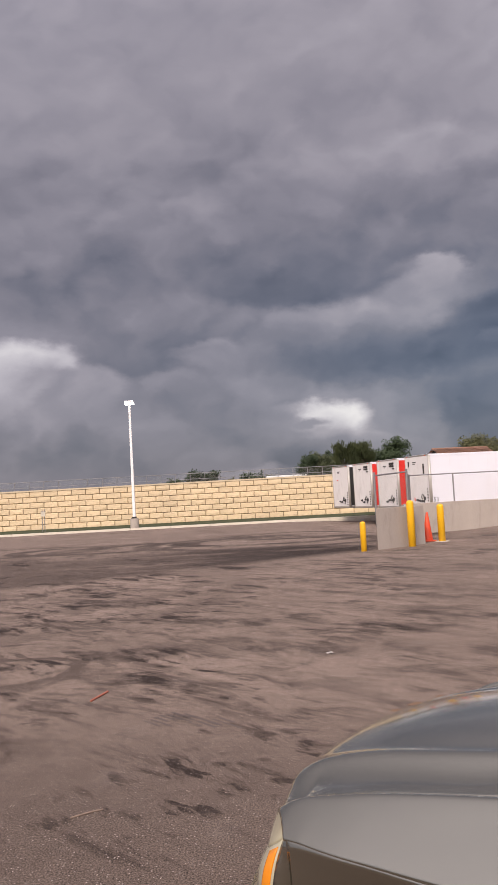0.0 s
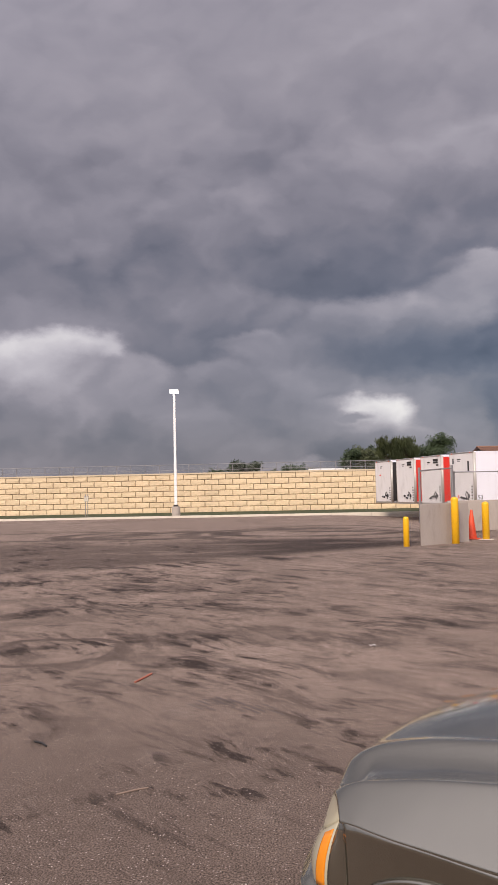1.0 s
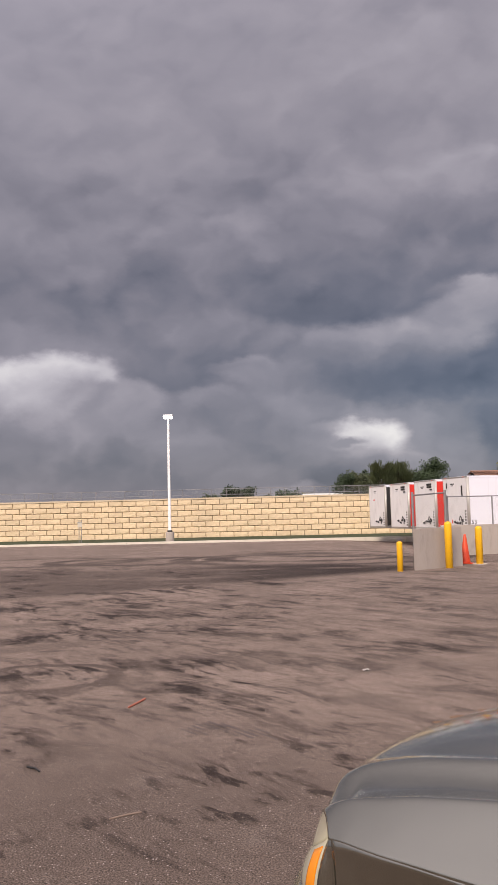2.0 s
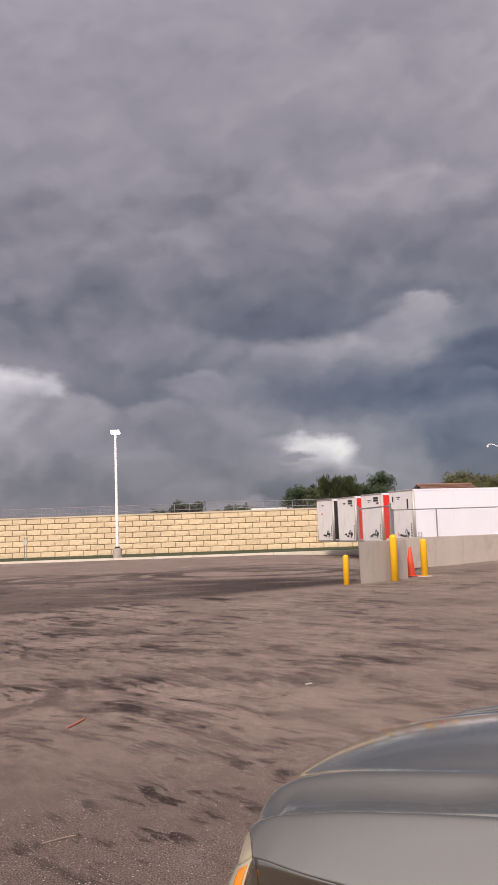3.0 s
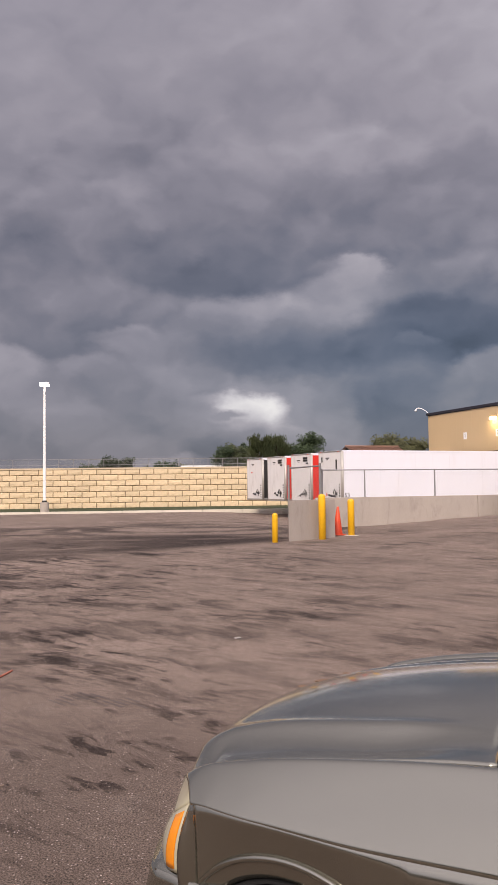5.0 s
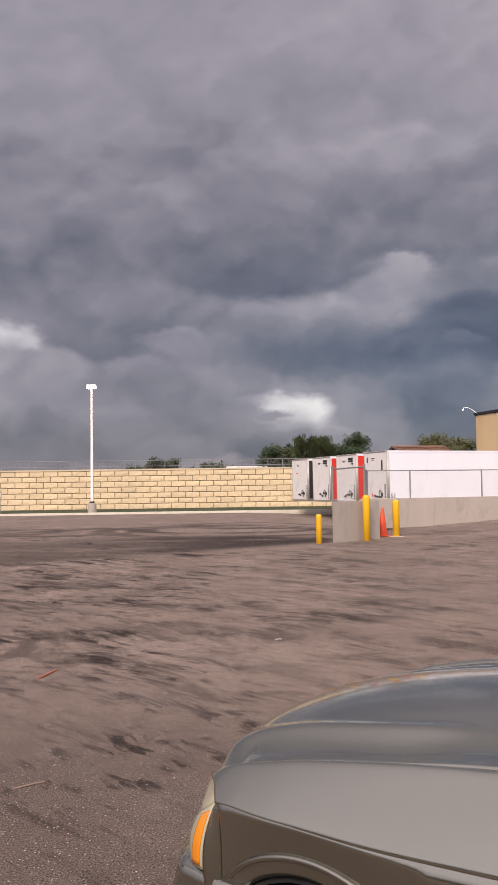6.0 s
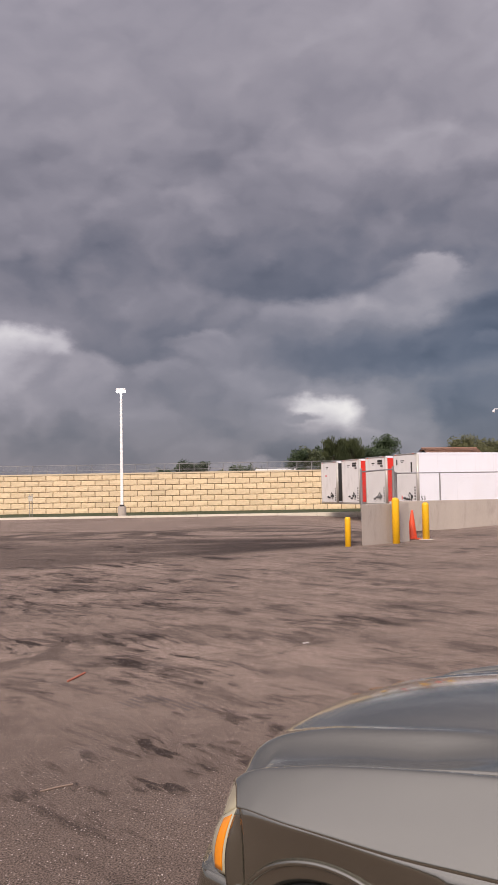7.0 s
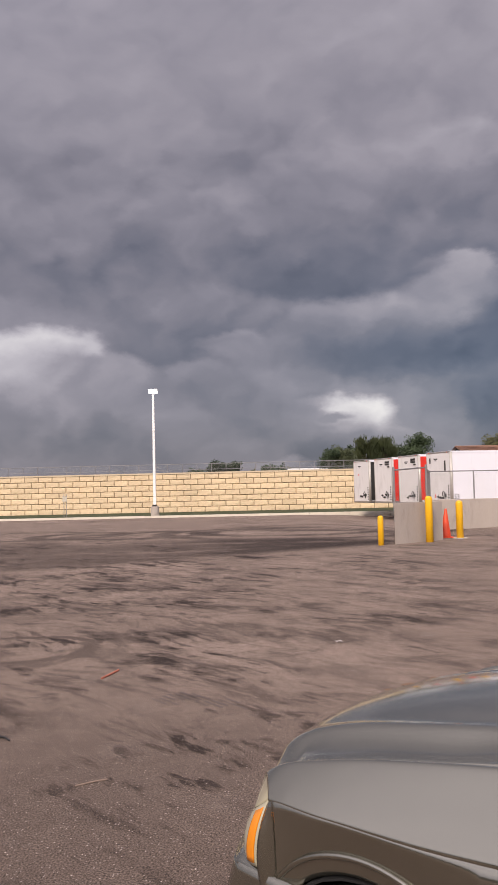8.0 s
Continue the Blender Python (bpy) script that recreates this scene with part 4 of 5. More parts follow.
# ---- behind the wall: guard rail, trees, roofs ----
def guard_rail():
    f = thing("guard_rail", "thin grey pipe guard rail along the top of the block wall", "railing")
    y, z0, z1 = 70.95, 2.9, 3.86
    n = 44
    for i in range(n):
        x = -32.0 + 1.24 * i
        part("post", new_rod((x, y, z0), (x, y, z1), 0.027, seg=6), GALV, f)
    xe = -32 + 1.24 * (n - 1)
    part("top_rail", new_rod((-32, y, z1), (xe, y, z1), 0.024, seg=6), GALV, f)
    part("bottom_rail", new_rod((-32, y, 3.38), (xe, y, 3.38), 0.02, seg=6), GALV, f)
    tagged(part("wire_mesh", wire_mesh([((-30, y), (16, y))], 3.0, z1 - 0.03, 0.16, 0.003), WIRE, f), kind="stuff")


guard_rail()


def tree(x, y, h, spread, mat, label, seed, leaves=2600, leaf=0.16, feather=False, z=2.9):
    rnd = random.Random(seed)
    t = thing("tree", label, "tree", pose(x, y, z), "trees behind the wall")
    bm = bmesh.new()
    th = h * 0.34
    rod(bm, (0, 0, -0.2), (0.05, 0.03, th), 0.035 * h * 0.8, 0.02 * h, seg=8)
    tips = []
    for k in range(9):
        a = 2.4 * k + rnd.uniform(-0.4, 0.4)
        out = spread * rnd.uniform(0.25, 0.85)
        zz = h * rnd.uniform(0.5, 0.95)
        base = Vector((0.04, 0.02, th * rnd.uniform(0.6, 1.0)))
        mid = Vector((math.cos(a) * out * 0.5, math.sin(a) * out * 0.5, (base.z + zz) * 0.55))
        tip = Vector((math.cos(a) * out, math.sin(a) * out, zz * (1 - 0.25 * out / spread)))
        rod(bm, base, mid, 0.012 * h, 0.008 * h, seg=6)
        rod(bm, mid, tip, 0.008 * h, 0.003 * h, seg=5)
        tips += [mid.lerp(tip, 0.4), tip]
        for j in range(2):
            tw = tip + Vector((rnd.uniform(-1, 1), rnd.uniform(-1, 1), rnd.uniform(-0.2, 0.9))) * spread * 0.25
            rod(bm, mid.lerp(tip, 0.7), tw, 0.004 * h, 0.0015 * h, seg=4)
            tips.append(tw)
    part("trunk", bm, BARK, t)
    verts, faces = [], []
    blobs = [(p, spread * rnd.uniform(0.24, 0.42)) for p in tips] + [(Vector((rnd.uniform(-0.6, 0.6) * spread, rnd.uniform(-0.6, 0.6) * spread, h * rnd.uniform(0.15, 0.6))), spread * rnd.uniform(0.35, 0.55)) for q in range(12)]
    for k in range(leaves):
        c, r = rnd.choice(blobs)
        d = Vector((rnd.gauss(0, 1), rnd.gauss(0, 1), rnd.gauss(0, 0.8)))
        p = c + d.normalized() * r * rnd.random() ** 0.5
        if p.z < h * 0.04:
            continue
        u = Vector((rnd.gauss(0, 1), rnd.gauss(0, 1), rnd.gauss(0, 1))).normalized()
        wide = 0.55
        s = leaf * rnd.uniform(0.6, 1.5)
        if feather:     # long thin leaves along sprays that fan up and out
            u = (Vector((p.x, p.y, p.z + 0.25 * h)).normalized() + u * 0.38).normalized()
            s, wide = s * 2.6, 0.14
        v = u.orthogonal().normalized()
        n = len(verts)
        verts += [p - u * s, p - v * s * wide, p + u * s, p + v * s * wide]
        faces.append((n, n + 1, n + 2, n + 3))
    me = bpy.data.meshes.new("crown")
    me.from_pydata(verts, [], faces)
    me.materials.append(mat)
    o = new("crown", me)
    o.parent = t
    return t


tree(4.6, 82.0, 2.6, 1.2, LEAF_DARK, "small dark green tree behind the block wall", 11, 3800, 0.075)
tree(6.0, 83.0, 3.1, 1.3, LEAF, "small green tree behind the block wall", 24, 4200, 0.075)
tree(7.6, 90.0, 3.4, 1.5, LEAF_DARK, "low dark bush-like tree behind the wall", 12, 4200, 0.08)
tree(8.6, 86.0, 4.3, 1.5, LEAF, "feathery green willow-like tree behind the trailers", 13, 3600, 0.085, True)
tree(10.5, 87.0, 4.2, 1.5, LEAF, "feathery green tree behind the trailers", 18, 3600, 0.085, True)
tree(12.2, 91.0, 3.4, 1.6, LEAF_DARK, "dark bush between two trees", 25, 4200, 0.08)
tree(13.8, 88.0, 4.55, 2.0, LEAF_DARK, "dense round dark green tree behind the trailers", 14, 9000, 0.09)
tree(33.2, 131.0, 6.6, 3.2, LEAF_DRY, "wide olive-green tree behind the house", 15, 9000, 0.15)
tree(37.0, 132.0, 6.1, 3.2, LEAF_DRY, "broad olive-green tree behind the house", 31, 9000, 0.15)
tree(-9.7, 121.0, 3.4, 1.5, LEAF_DARK, "small dark tree far behind the wall", 16, 1500, 0.14)
tree(-7.6, 122.0, 3.0, 1.6, LEAF_DARK, "small dark tree far beyond the railing", 17, 1500, 0.14)
tree(-13.0, 124.0, 2.0, 1.6, LEAF_DARK, "low bush far beyond the railing", 20, 900, 0.14)
tree(-1.9, 120.0, 1.9, 2.0, LEAF_DARK, "low wide bush far beyond the railing", 21, 1200, 0.14)
tree(-4.4, 124.0, 1.8, 1.2, LEAF_DRY, "thin half-bare bush far away", 22, 500, 0.12)
tree(0.9, 126.0, 1.9, 1.5, LEAF_DRY, "thin half-bare bush beside a white roof", 23, 600, 0.12)


def far_hedge():
    rnd = random.Random(5)
    verts, faces = [], []
    for k in range(9000):
        x = rnd.uniform(-170, 190)
        hh = 2.2 + 1.6 * noise.noise((x * 0.05, 0, 0)) + 0.9 * noise.noise((x * 0.31, 3, 0))
        p = Vector((x, 205 + rnd.uniform(-3, 3), 2.8 + max(0.3, hh) * rnd.random()))
        u = Vector((rnd.gauss(0, 1), rnd.gauss(0, 1), rnd.gauss(0, 1))).normalized()
        v = u.orthogonal()
        s = rnd.uniform(0.2, 0.5)
        n = len(verts)
        verts += [p - u * s, p - v * s, p + u * s, p + v * s]
        faces.append((n, n + 1, n + 2, n + 3))
    me = bpy.data.meshes.new("far_woods")
    me.from_pydata(verts, [], faces)
    me.materials.append(LEAF_DARK)
    tagged(new("far_woods", me), "dark line of distant woods on the horizon", "woods", kind="stuff")


far_hedge()


def house():
    h = thing("house", "house with a brown tiled gable roof behind the trailers", "house", pose(23.2, 112.0, 2.9, 0, 0, 14))
    L, D, e, r = 7.4, 7.0, 2.2, 3.75
    part("wall", new_box(0, L, -D / 2, D / 2, -0.1, e), BEIGE, h)
    for x in (0.02, L - 0.22):
        bm = bmesh.new()
        vs = [bm.verts.new(p) for p in ((x, -D / 2, e), (x, D / 2, e), (x, 0, r - 0.08), (x + 0.2, -D / 2, e), (x + 0.2, D / 2, e), (x + 0.2, 0, r - 0.08))]
        for f in ((0, 1, 2), (5, 4, 3), (0, 3, 4, 1), (1, 4, 5, 2), (2, 5, 3, 0)):
            bm.faces.new([vs[i] for i in f])
        part("gable", bm, DARK, h, "dark boarded gable")
    for s in (-1, 1):
        rows = 9
        for k in range(rows):
            a, b = k / rows, (k + 1) / rows
            y0, y1 = s * (D / 2 + 0.4) * (1 - a), s * (D / 2 + 0.4) * (1 - b)
            za, zb = e - 0.2 + (r - e + 0.2) * a, e - 0.2 + (r - e + 0.2) * b
            bm = bmesh.new()
            vs = [bm.verts.new(p) for p in ((-0.35, y0, za + 0.05), (L + 0.35, y0, za + 0.05), (L + 0.35, y1, zb + 0.02), (-0.35, y1, zb + 0.02))]
            bm.faces.new(vs)
            bmesh.ops.solidify(bm, geom=list(bm.faces), thickness=0.05)
            part("roof_course", bm, ROOF, h)
    part("ridge", new_rod((-0.36, 0, r + 0.03), (L + 0.36, 0, r + 0.03), 0.09, seg=8), ROOF, h)
    part("fascia", new_box(-0.36, -0.33, -D / 2 - 0.4, -D / 2 - 0.2, e - 0.3, e - 0.1), SIGNW, h)
    wd = part("window", new_box(3.5, 4.9, -D / 2 - 0.02, -D / 2, 0.9, 2.0), SIGNW, h)
    part("pane", new_box(3.58, 4.82, -D / 2 - 0.03, -D / 2 - 0.022, 0.98, 1.92), TRIM, wd)


house()


def far_shed():
    s = thing("shed", "low white flat-roofed shed seen over the wall", "shed", pose(0.75, 96.0, 2.9, 0, 0, 1))
    part("wall", new_box(0, 4.4, 0, 3, -0.1, 0.55), FARWHITE, s)
    part("roof", new_box(-0.1, 4.55, -0.15, 3.1, 0.55, 0.98, 0.04), FARWHITE, s)


far_shed()


# ---- an unseen dark wall, added behind the walker for the car's side to reflect ----
UNSEENWALL = material("olive_grey_unseen_wall", (0.10, 0.095, 0.07), 0.8, var=0.15, scale=0.8)
tagged(part("wall_unseen_south", new_box(-45, 45, -15.4, -15.0, -0.3, 5.6), UNSEENWALL), "unseen olive-grey wall added behind the camera to darken the car's reflections", "wall", kind="structure")


# ---- the car ----
def car_paint():
    mt = bpy.data.materials.new("champagne_silver_paint")
    mt.use_nodes = True
    n = Nodes(mt.node_tree)
    b = n.add("ShaderNodeBsdfPrincipled")
    co = n.add("ShaderNodeTexCoord").outputs["Object"]
    flake = n.noise(co, 900, 1.0)
    dust = n.noise(co, 7, 6.0, 0.65, 0.3)
    col = n.mix(n.ramp(flake, 0.3, 0.7), (0.30, 0.286, 0.232), (0.365, 0.350, 0.288))
    col = n.mix(n.m("MULTIPLY", n.ramp(dust, 0.5, 0.8), 0.25), col, (0.30, 0.275, 0.245))
    n.put(b.inputs["Base Color"], col)
    b.inputs["Metallic"].default_value = 0.93
    n.put(b.inputs["Roughness"], n.m("MULTIPLY_ADD", dust, 0.08, 0.15))
    b.inputs["Coat Weight"].default_value = 0.45
    b.inputs["Coat Roughness"].default_value = 0.06
    n.t.links.new(b.outputs[0], n.add("ShaderNodeOutputMaterial").inputs[0])
    return mt


PAINT = car_paint()
AMBER = material("amber_lens", (0.78, 0.26, 0.012), 0.25, var=0.1, scale=30, grain=80, bump=0.15, coat=0.6)
REFLECTOR = material("lamp_reflector", (0.46, 0.43, 0.34), 0.35, 0.1, var=0.1, bump=0)
LENS_HAZE = material("hazy_lens_rim", (0.43, 0.40, 0.29), 0.25, var=0.08, bump=0, coat=0.8)
SCREEN = glass_material("window_glass", (0.55, 0.6, 0.58))
PLASTIC = material("black_trim_plastic", (0.006, 0.006, 0.007), 0.75, var=0.2, bump=0.15)
TAIL = material("red_lamp_lens", (0.4, 0.01, 0.01), 0.2, bump=0, coat=0.7)
SEAT = material("grey_seat_cloth", (0.14, 0.13, 0.125), 0.9)

HL = Vector((0.25, -0.80, 0.74))
CAR = Matrix.Translation((-0.032, 2.356, 0.74)) @ Matrix.Rotation(radians(-35), 4, "Z") @ Matrix.Translation(-HL)
CREST = ((0.0, 0.69), (0.12, 0.733), (0.178, 0.753), (0.264, 0.780), (0.36, 0.803), (0.484, 0.829), (0.65, 0.853), (0.88, 0.879), (1.05, 0.892), (1.4, 0.912), (2.4, 0.938), (3.6, 0.948), (4.4, 0.93), (4.8, 0.89))
HOODZ = ((0.0, 0.692), (0.03, 0.735), (0.08, 0.770), (0.15, 0.800), (0.35, 0.852), (0.7, 0.906), (1.06, 0.940), (1.3, 0.955))
XR = 1.04
WX, WR = 0.58, 0.31


def glide(table, x):
    """A smooth curve through the table's points, with no overshoot at its ends."""
    if x <= table[0][0]:
        return table[0][1]
    if x >= table[-1][0]:
        return table[-1][1]
    i = next(k for k in range(len(table) - 1) if x <= table[k + 1][0])

    def slope(k):
        if k in (0, len(table) - 1):
            a, b = (table[0], table[1]) if k == 0 else (table[-2], table[-1])
            return (b[1] - a[1]) / (b[0] - a[0])
        (xa, ya), (xb, yb), (xc, yc) = table[k - 1:k + 2]
        p, q = (yb - ya) / (xb - xa), (yc - yb) / (xc - xb)
        return 0.0 if p * q <= 0 else 2 * p * q / (p + q)
    (x0, y0), (x1, y1) = table[i], table[i + 1]
    h = x1 - x0
    t = (x - x0) / h
    return (2 * t ** 3 - 3 * t * t + 1) * y0 + (t ** 3 - 2 * t * t + t) * h * slope(i) + (3 * t * t - 2 * t ** 3) * y1 + (t ** 3 - t * t) * h * slope(i + 1)


def crest_z(x):
    """The wing's top line; it rolls over in front towards the lamp."""
    q = min(1.0, max(0.0, (0.305 - x) / 0.130))
    return glide(CREST, x) - 0.040 * (1 - math.sqrt(1 - 0.97 * q * q))


def front_x(y):
    return 0.29 * (abs(y) / 0.85) ** 3.0


def hood_z(x, y):
    """The bonnet: a crowned middle, a raised line along each side, a trough towards the wing that dies away to the rear."""
    a = abs(y)
    line = 0.41 + 0.05 * smooth01(0.1, 0.7, x)
    crown = glide(HOODZ, x - front_x(y) * 0.8) - 0.028 * (a / 0.45) ** 2
    fade = 1 - smooth01(0.70, 0.98, x)
    crown += 0.010 * fade * math.exp(-((a - line) / 0.035) ** 2)
    edge = crest_z(x) - 0.010 + 0.006 * smooth01(0.7, 1.0, x)
    k = smooth01(line + 0.005, 0.64, a)
    t = min(1.0, max(0.0, (a - line - 0.01) / (0.70 - line - 0.01)))
    return crown * (1 - k) + edge * k - 0.013 * fade * math.sin(math.pi * t) ** 1.5


def side_half(x):
    """Half the body's width at the shoulder."""
    return glide(((0.12, 0.722), (0.16, 0.765), (0.21, 0.805), (0.27, 0.832), (0.5, 0.885), (0.8, 0.90), (4.0, 0.90), (4.8, 0.84)), x)


def flank(x, v, s):
    """The body's side at v: 0 at the bonnet's gap, 0.5 at the crease, 1 at the bottom edge."""
    top, w = crest_z(x), side_half(x)
    crease = glide(((0.12, 0.69), (0.2, 0.703), (0.27, 0.711), (0.35, 0.720), (0.5, 0.722), (0.8, 0.716), (1.1, 0.72), (4.8, 0.745)), x)
    if v <= 0.5:
        t, tc = v / 0.5, 0.19
        y = 0.704 + (w - 0.704) * t
        if t < tc:
            return (x, s * y, top - 0.012 * (1 - t / tc) ** 2)
        q = (t - tc) / (1 - tc)
        soft = (math.sqrt(q * q + 0.0144) - 0.12) / (math.sqrt(1.0144) - 0.12)
        return (x, s * y, top - (top - crease) * (0.88 * soft + 0.12 * q ** 3))
    k = (v - 0.5) / 0.5
    bottom = 0.22
    for wx in (WX, 3.55):
        if abs(x - wx) < WR:
            bottom = max(bottom, 0.28 + math.sqrt(WR * WR - (x - wx) ** 2))
    tuck = 0.034 * k ** 0.9 * smooth01(0.2, 0.4, x)
    return (x, s * (w - tuck), crease - 0.002 + (bottom - crease) * k)


def fender_top(x, v, s):
    """The wing's upper face; its front edge is cut back along the lamp."""
    cut = glide(((0.0, 0.178), (0.06, 0.183), (0.2, 0.208), (0.3, 0.234), (0.4, 0.258), (0.5, 0.282)), v)
    if x < 0.36:
        x = 0.36 - (0.36 - x) * (0.36 - cut) / (0.36 - 0.178)
    return flank(x, v, s)


def wheel(parent, x, s):
    w = part("wheel", lathe([(0.18, -0.1), (0.25, -0.105), (0.276, -0.085), (0.28, -0.03), (0.28, 0.03), (0.276, 0.085), (0.25, 0.105), (0.18, 0.1)], 36), BLACK, parent, "black tyre")
    w.matrix_local = pose(x, s * 0.76, 0.28, 90 * s, 0, 0)
    rim = part("rim", lathe([(0.175, -0.09), (0.18, 0.085), (0.17, 0.075), (0.15, 0.03), (0.06, 0.05), (0.05, 0.065)], 30), ALU, w)
    for k in range(5):
        part("spoke", new_box(0.05, 0.18, -0.022, 0.022, 0.045, 0.07, 0.006), ALU, w).matrix_local = pose(0, 0, 0, 0, 0, 72 * k)


def car():
    c = thing("car", "champagne-silver sedan parked on the asphalt, bonnet and headlamp in view", "car", CAR)
    # bonnet
    vs = np.linspace(-0.70, 0.70, 85)

    def hood(u, y):
        xf, xr = front_x(y) * 1.0 + 0.012, XR - 0.062 * (1 - (abs(y) / 0.7) ** 2.6)
        if u < 0:
            return (xf + 0.003 - 0.012 * (1 - (1 + u / 0.085) ** 2) ** 0.5, y, hood_z(xf, y) + u)
        x = xf + (xr - xf) * u
        return (x, y, hood_z(x, y))
    part("bonnet", sheet(hood, [-0.085, -0.05, -0.022, -0.008] + [(i / 55) ** 1.35 for i in range(56)], vs, 0.012), PAINT, c, smooth=True)
    for s in (-1, 1):
        xs = sorted(set([round(v, 4) for v in list(np.linspace(0.266, 1.33, 50)) + [WX - WR + 0.001, WX + WR - 0.001]]))
        vv = list(np.linspace(0, 0.2, 17)) + list(np.linspace(0.22, 0.5, 15))
        v2 = list(np.linspace(0.5, 1, 12))
        fn = part("fender", sheet(lambda x, v: fender_top(x, v, s), [0.178, 0.19, 0.205, 0.22, 0.235, 0.25] + xs, vv, 0.006), PAINT, c, smooth=True)
        part("fender_side", sheet(lambda x, v: flank(x, v, s), [0.294] + [v for v in xs if v > 0.30], v2, 0.006), PAINT, fn, smooth=True)
        arc = [(WX + (WR + 0.05) * math.cos(a), s * (side_half(WX + (WR + 0.045) * math.cos(a)) - 0.018), 0.28 + (WR + 0.05) * math.sin(a)) for a in np.linspace(0.25, 2.72, 31)]
        part("arch_flare", tube(arc, 0.008, 8), PAINT, fn, smooth=True)
        liner = [(WX + (WR - 0.005) * math.cos(a), 0, 0.28 + (WR - 0.005) * math.sin(a)) for a in np.linspace(0, math.pi, 17)]
        part("arch_liner", sheet(lambda i, v: (liner[i][0], s * v, liner[i][2]), range(17), (0.55, 0.70, 0.86), 0.006), PLASTIC, c)
        for nm, x0, x1 in (("front_door", 1.338, 2.35), ("rear_door", 2.358, 3.2), ("quarter_panel", 3.208, 4.78)):
            xs2 = sorted(set([round(v, 4) for v in list(np.linspace(x0, x1, 22))]))
            dr = part(nm, sheet(lambda x, v: flank(x, v, s), xs2, vv, 0.006), PAINT, c, smooth=True)
            part("lower_panel", sheet(lambda x, v: flank(x, v, s), xs2, v2, 0.006), PAINT, dr, smooth=True)
            if "door" in nm:
                part("handle", new_box(x1 - 0.22, x1 - 0.04, s * 0.905 - 0.02, s * 0.905 + 0.02, 0.80, 0.83, 0.008), PAINT, dr)
        part("sill", new_box(1.2, 3.2, s * 0.84 - 0.05, s * 0.84 + 0.05, 0.17, 0.25, 0.01), PLASTIC, c)
        for x in (WX, 3.55):
            wheel(c, x, s)
        # headlamp that wraps round the corner
        lamp_z0, lamp_z1 = 0.545, 0.735

        def lens(a, v, grow=0.0):
            # a: 0 at the inner end, 1 at the wing
            y = 0.46 + 0.38 * math.sin(a * math.pi / 2) ** 0.9
            xx = 0.075 + 0.172 * a ** 1.5
            zt = 0.625 + 0.082 * a ** 2.2
            zb = 0.530
            bul = 0.014 * math.sin(math.pi * v)
            return (xx + 0.02 * v * v - bul * (1 - a) - grow * 0.5, s * (y + bul * 0.5 + grow - 0.035 * v * v * a), zb + (zt - zb) * v)

        def lens_peak(a, w):
            # the lens tapers up to a point between bonnet and wing
            p, q = Vector(lens(a, 1.0, 0.001)), Vector(flank(0.180, 0.05, s))
            edge = Vector(fender_top(0.181, 0.5 - 0.45 * w, s))
            k = smooth01(0.72, 1.0, a) * smooth01(0.0, 0.25, w)
            return p.lerp(q, w).lerp(edge, k)

        def lip(u, v):
            p = Vector(lens(1.0, v, 0.002))
            crease, low = flank(0.298, 0.5001, s)[2], flank(0.298, 1.0, s)[2]
            k = min(1.0, max(0.0, (p.z - crease) / (low - crease)))
            return p.lerp(Vector(flank(0.298, 0.5001 + 0.4999 * k, s)), u)
        part("fender_lip", sheet(lip, np.linspace(0, 1, 5), np.linspace(-0.5, 1.0, 14), 0.004), PAINT, fn, smooth=True)
        hl = part("headlamp", sheet(lambda a, v: lens(a, v, -0.012), np.linspace(0, 0.99, 16), np.linspace(0.02, 0.98, 8), 0.004), REFLECTOR, c, "hazy wrap-round headlamp", smooth=True)
        part("lens", sheet(lambda a, v: lens(a, v), np.linspace(0, 1, 26), np.linspace(0, 1, 14), 0.004), LENS_HAZE, hl, smooth=True)
        part("lens_peak", sheet(lens_peak, np.linspace(0.55, 1.0, 12), np.linspace(-0.02, 1, 12), 0.004), LENS_HAZE, hl, smooth=True)
        part("turn_signal", sheet(lambda a, v: lens(a, v, 0.003), np.linspace(0.835, 0.962, 9), np.linspace(0.06, 0.90, 10), 0.005), AMBER, hl, "amber side turn signal", smooth=True)
        # mirrors
        mr = part("mirror", new_box(1.62, 1.74, s * 1.02 - 0.10, s * 1.02 + 0.10, 0.98, 1.12, 0.035), PAINT, c)
        part("mirror_glass", new_box(1.741, 1.745, s * 1.02 - 0.085, s * 1.02 + 0.085, 0.995, 1.105), REFLECTOR, mr)
        part("mirror_arm", new_box(1.64, 1.72, s * 0.9 - 0.04, s * 0.9 + 0.04, 0.96, 1.01, 0.01), PLASTIC, mr)

    # bumper
    def bumper(y, v):
        a = abs(y)
        x = -0.055 + front_x(min(a, 0.85)) * 0.72 + 0.40 * smooth01(0.80, 0.905, a)
        bul = 0.05 * math.sin(math.pi * (0.15 + 0.75 * v))
        return (x - bul + 0.027, y * (1 - 0.004 * v), 0.20 + 0.312 * v)
    part("front_bumper", sheet(bumper, np.linspace(-0.905, 0.905, 61), np.linspace(0, 1, 12), 0.012), PAINT, c, smooth=True)
    part("bumper_shelf", sheet(lambda y, v: (bumper(y, 1)[0] + 0.08 * v, bumper(y, 1)[1] * (1 - 0.03 * v), 0.512 + 0.006 * v), np.linspace(-0.9, 0.9, 41), (0, 0.5, 1), 0.006), PAINT, c, smooth=True)
    part("front_panel", sheet(lambda y, v: (front_x(y) + 0.016 + 0.008 * v, y, 0.50 + 0.185 * v), np.linspace(-0.72, 0.72, 41), np.linspace(0, 1, 5), 0.006), PAINT, c, smooth=True)
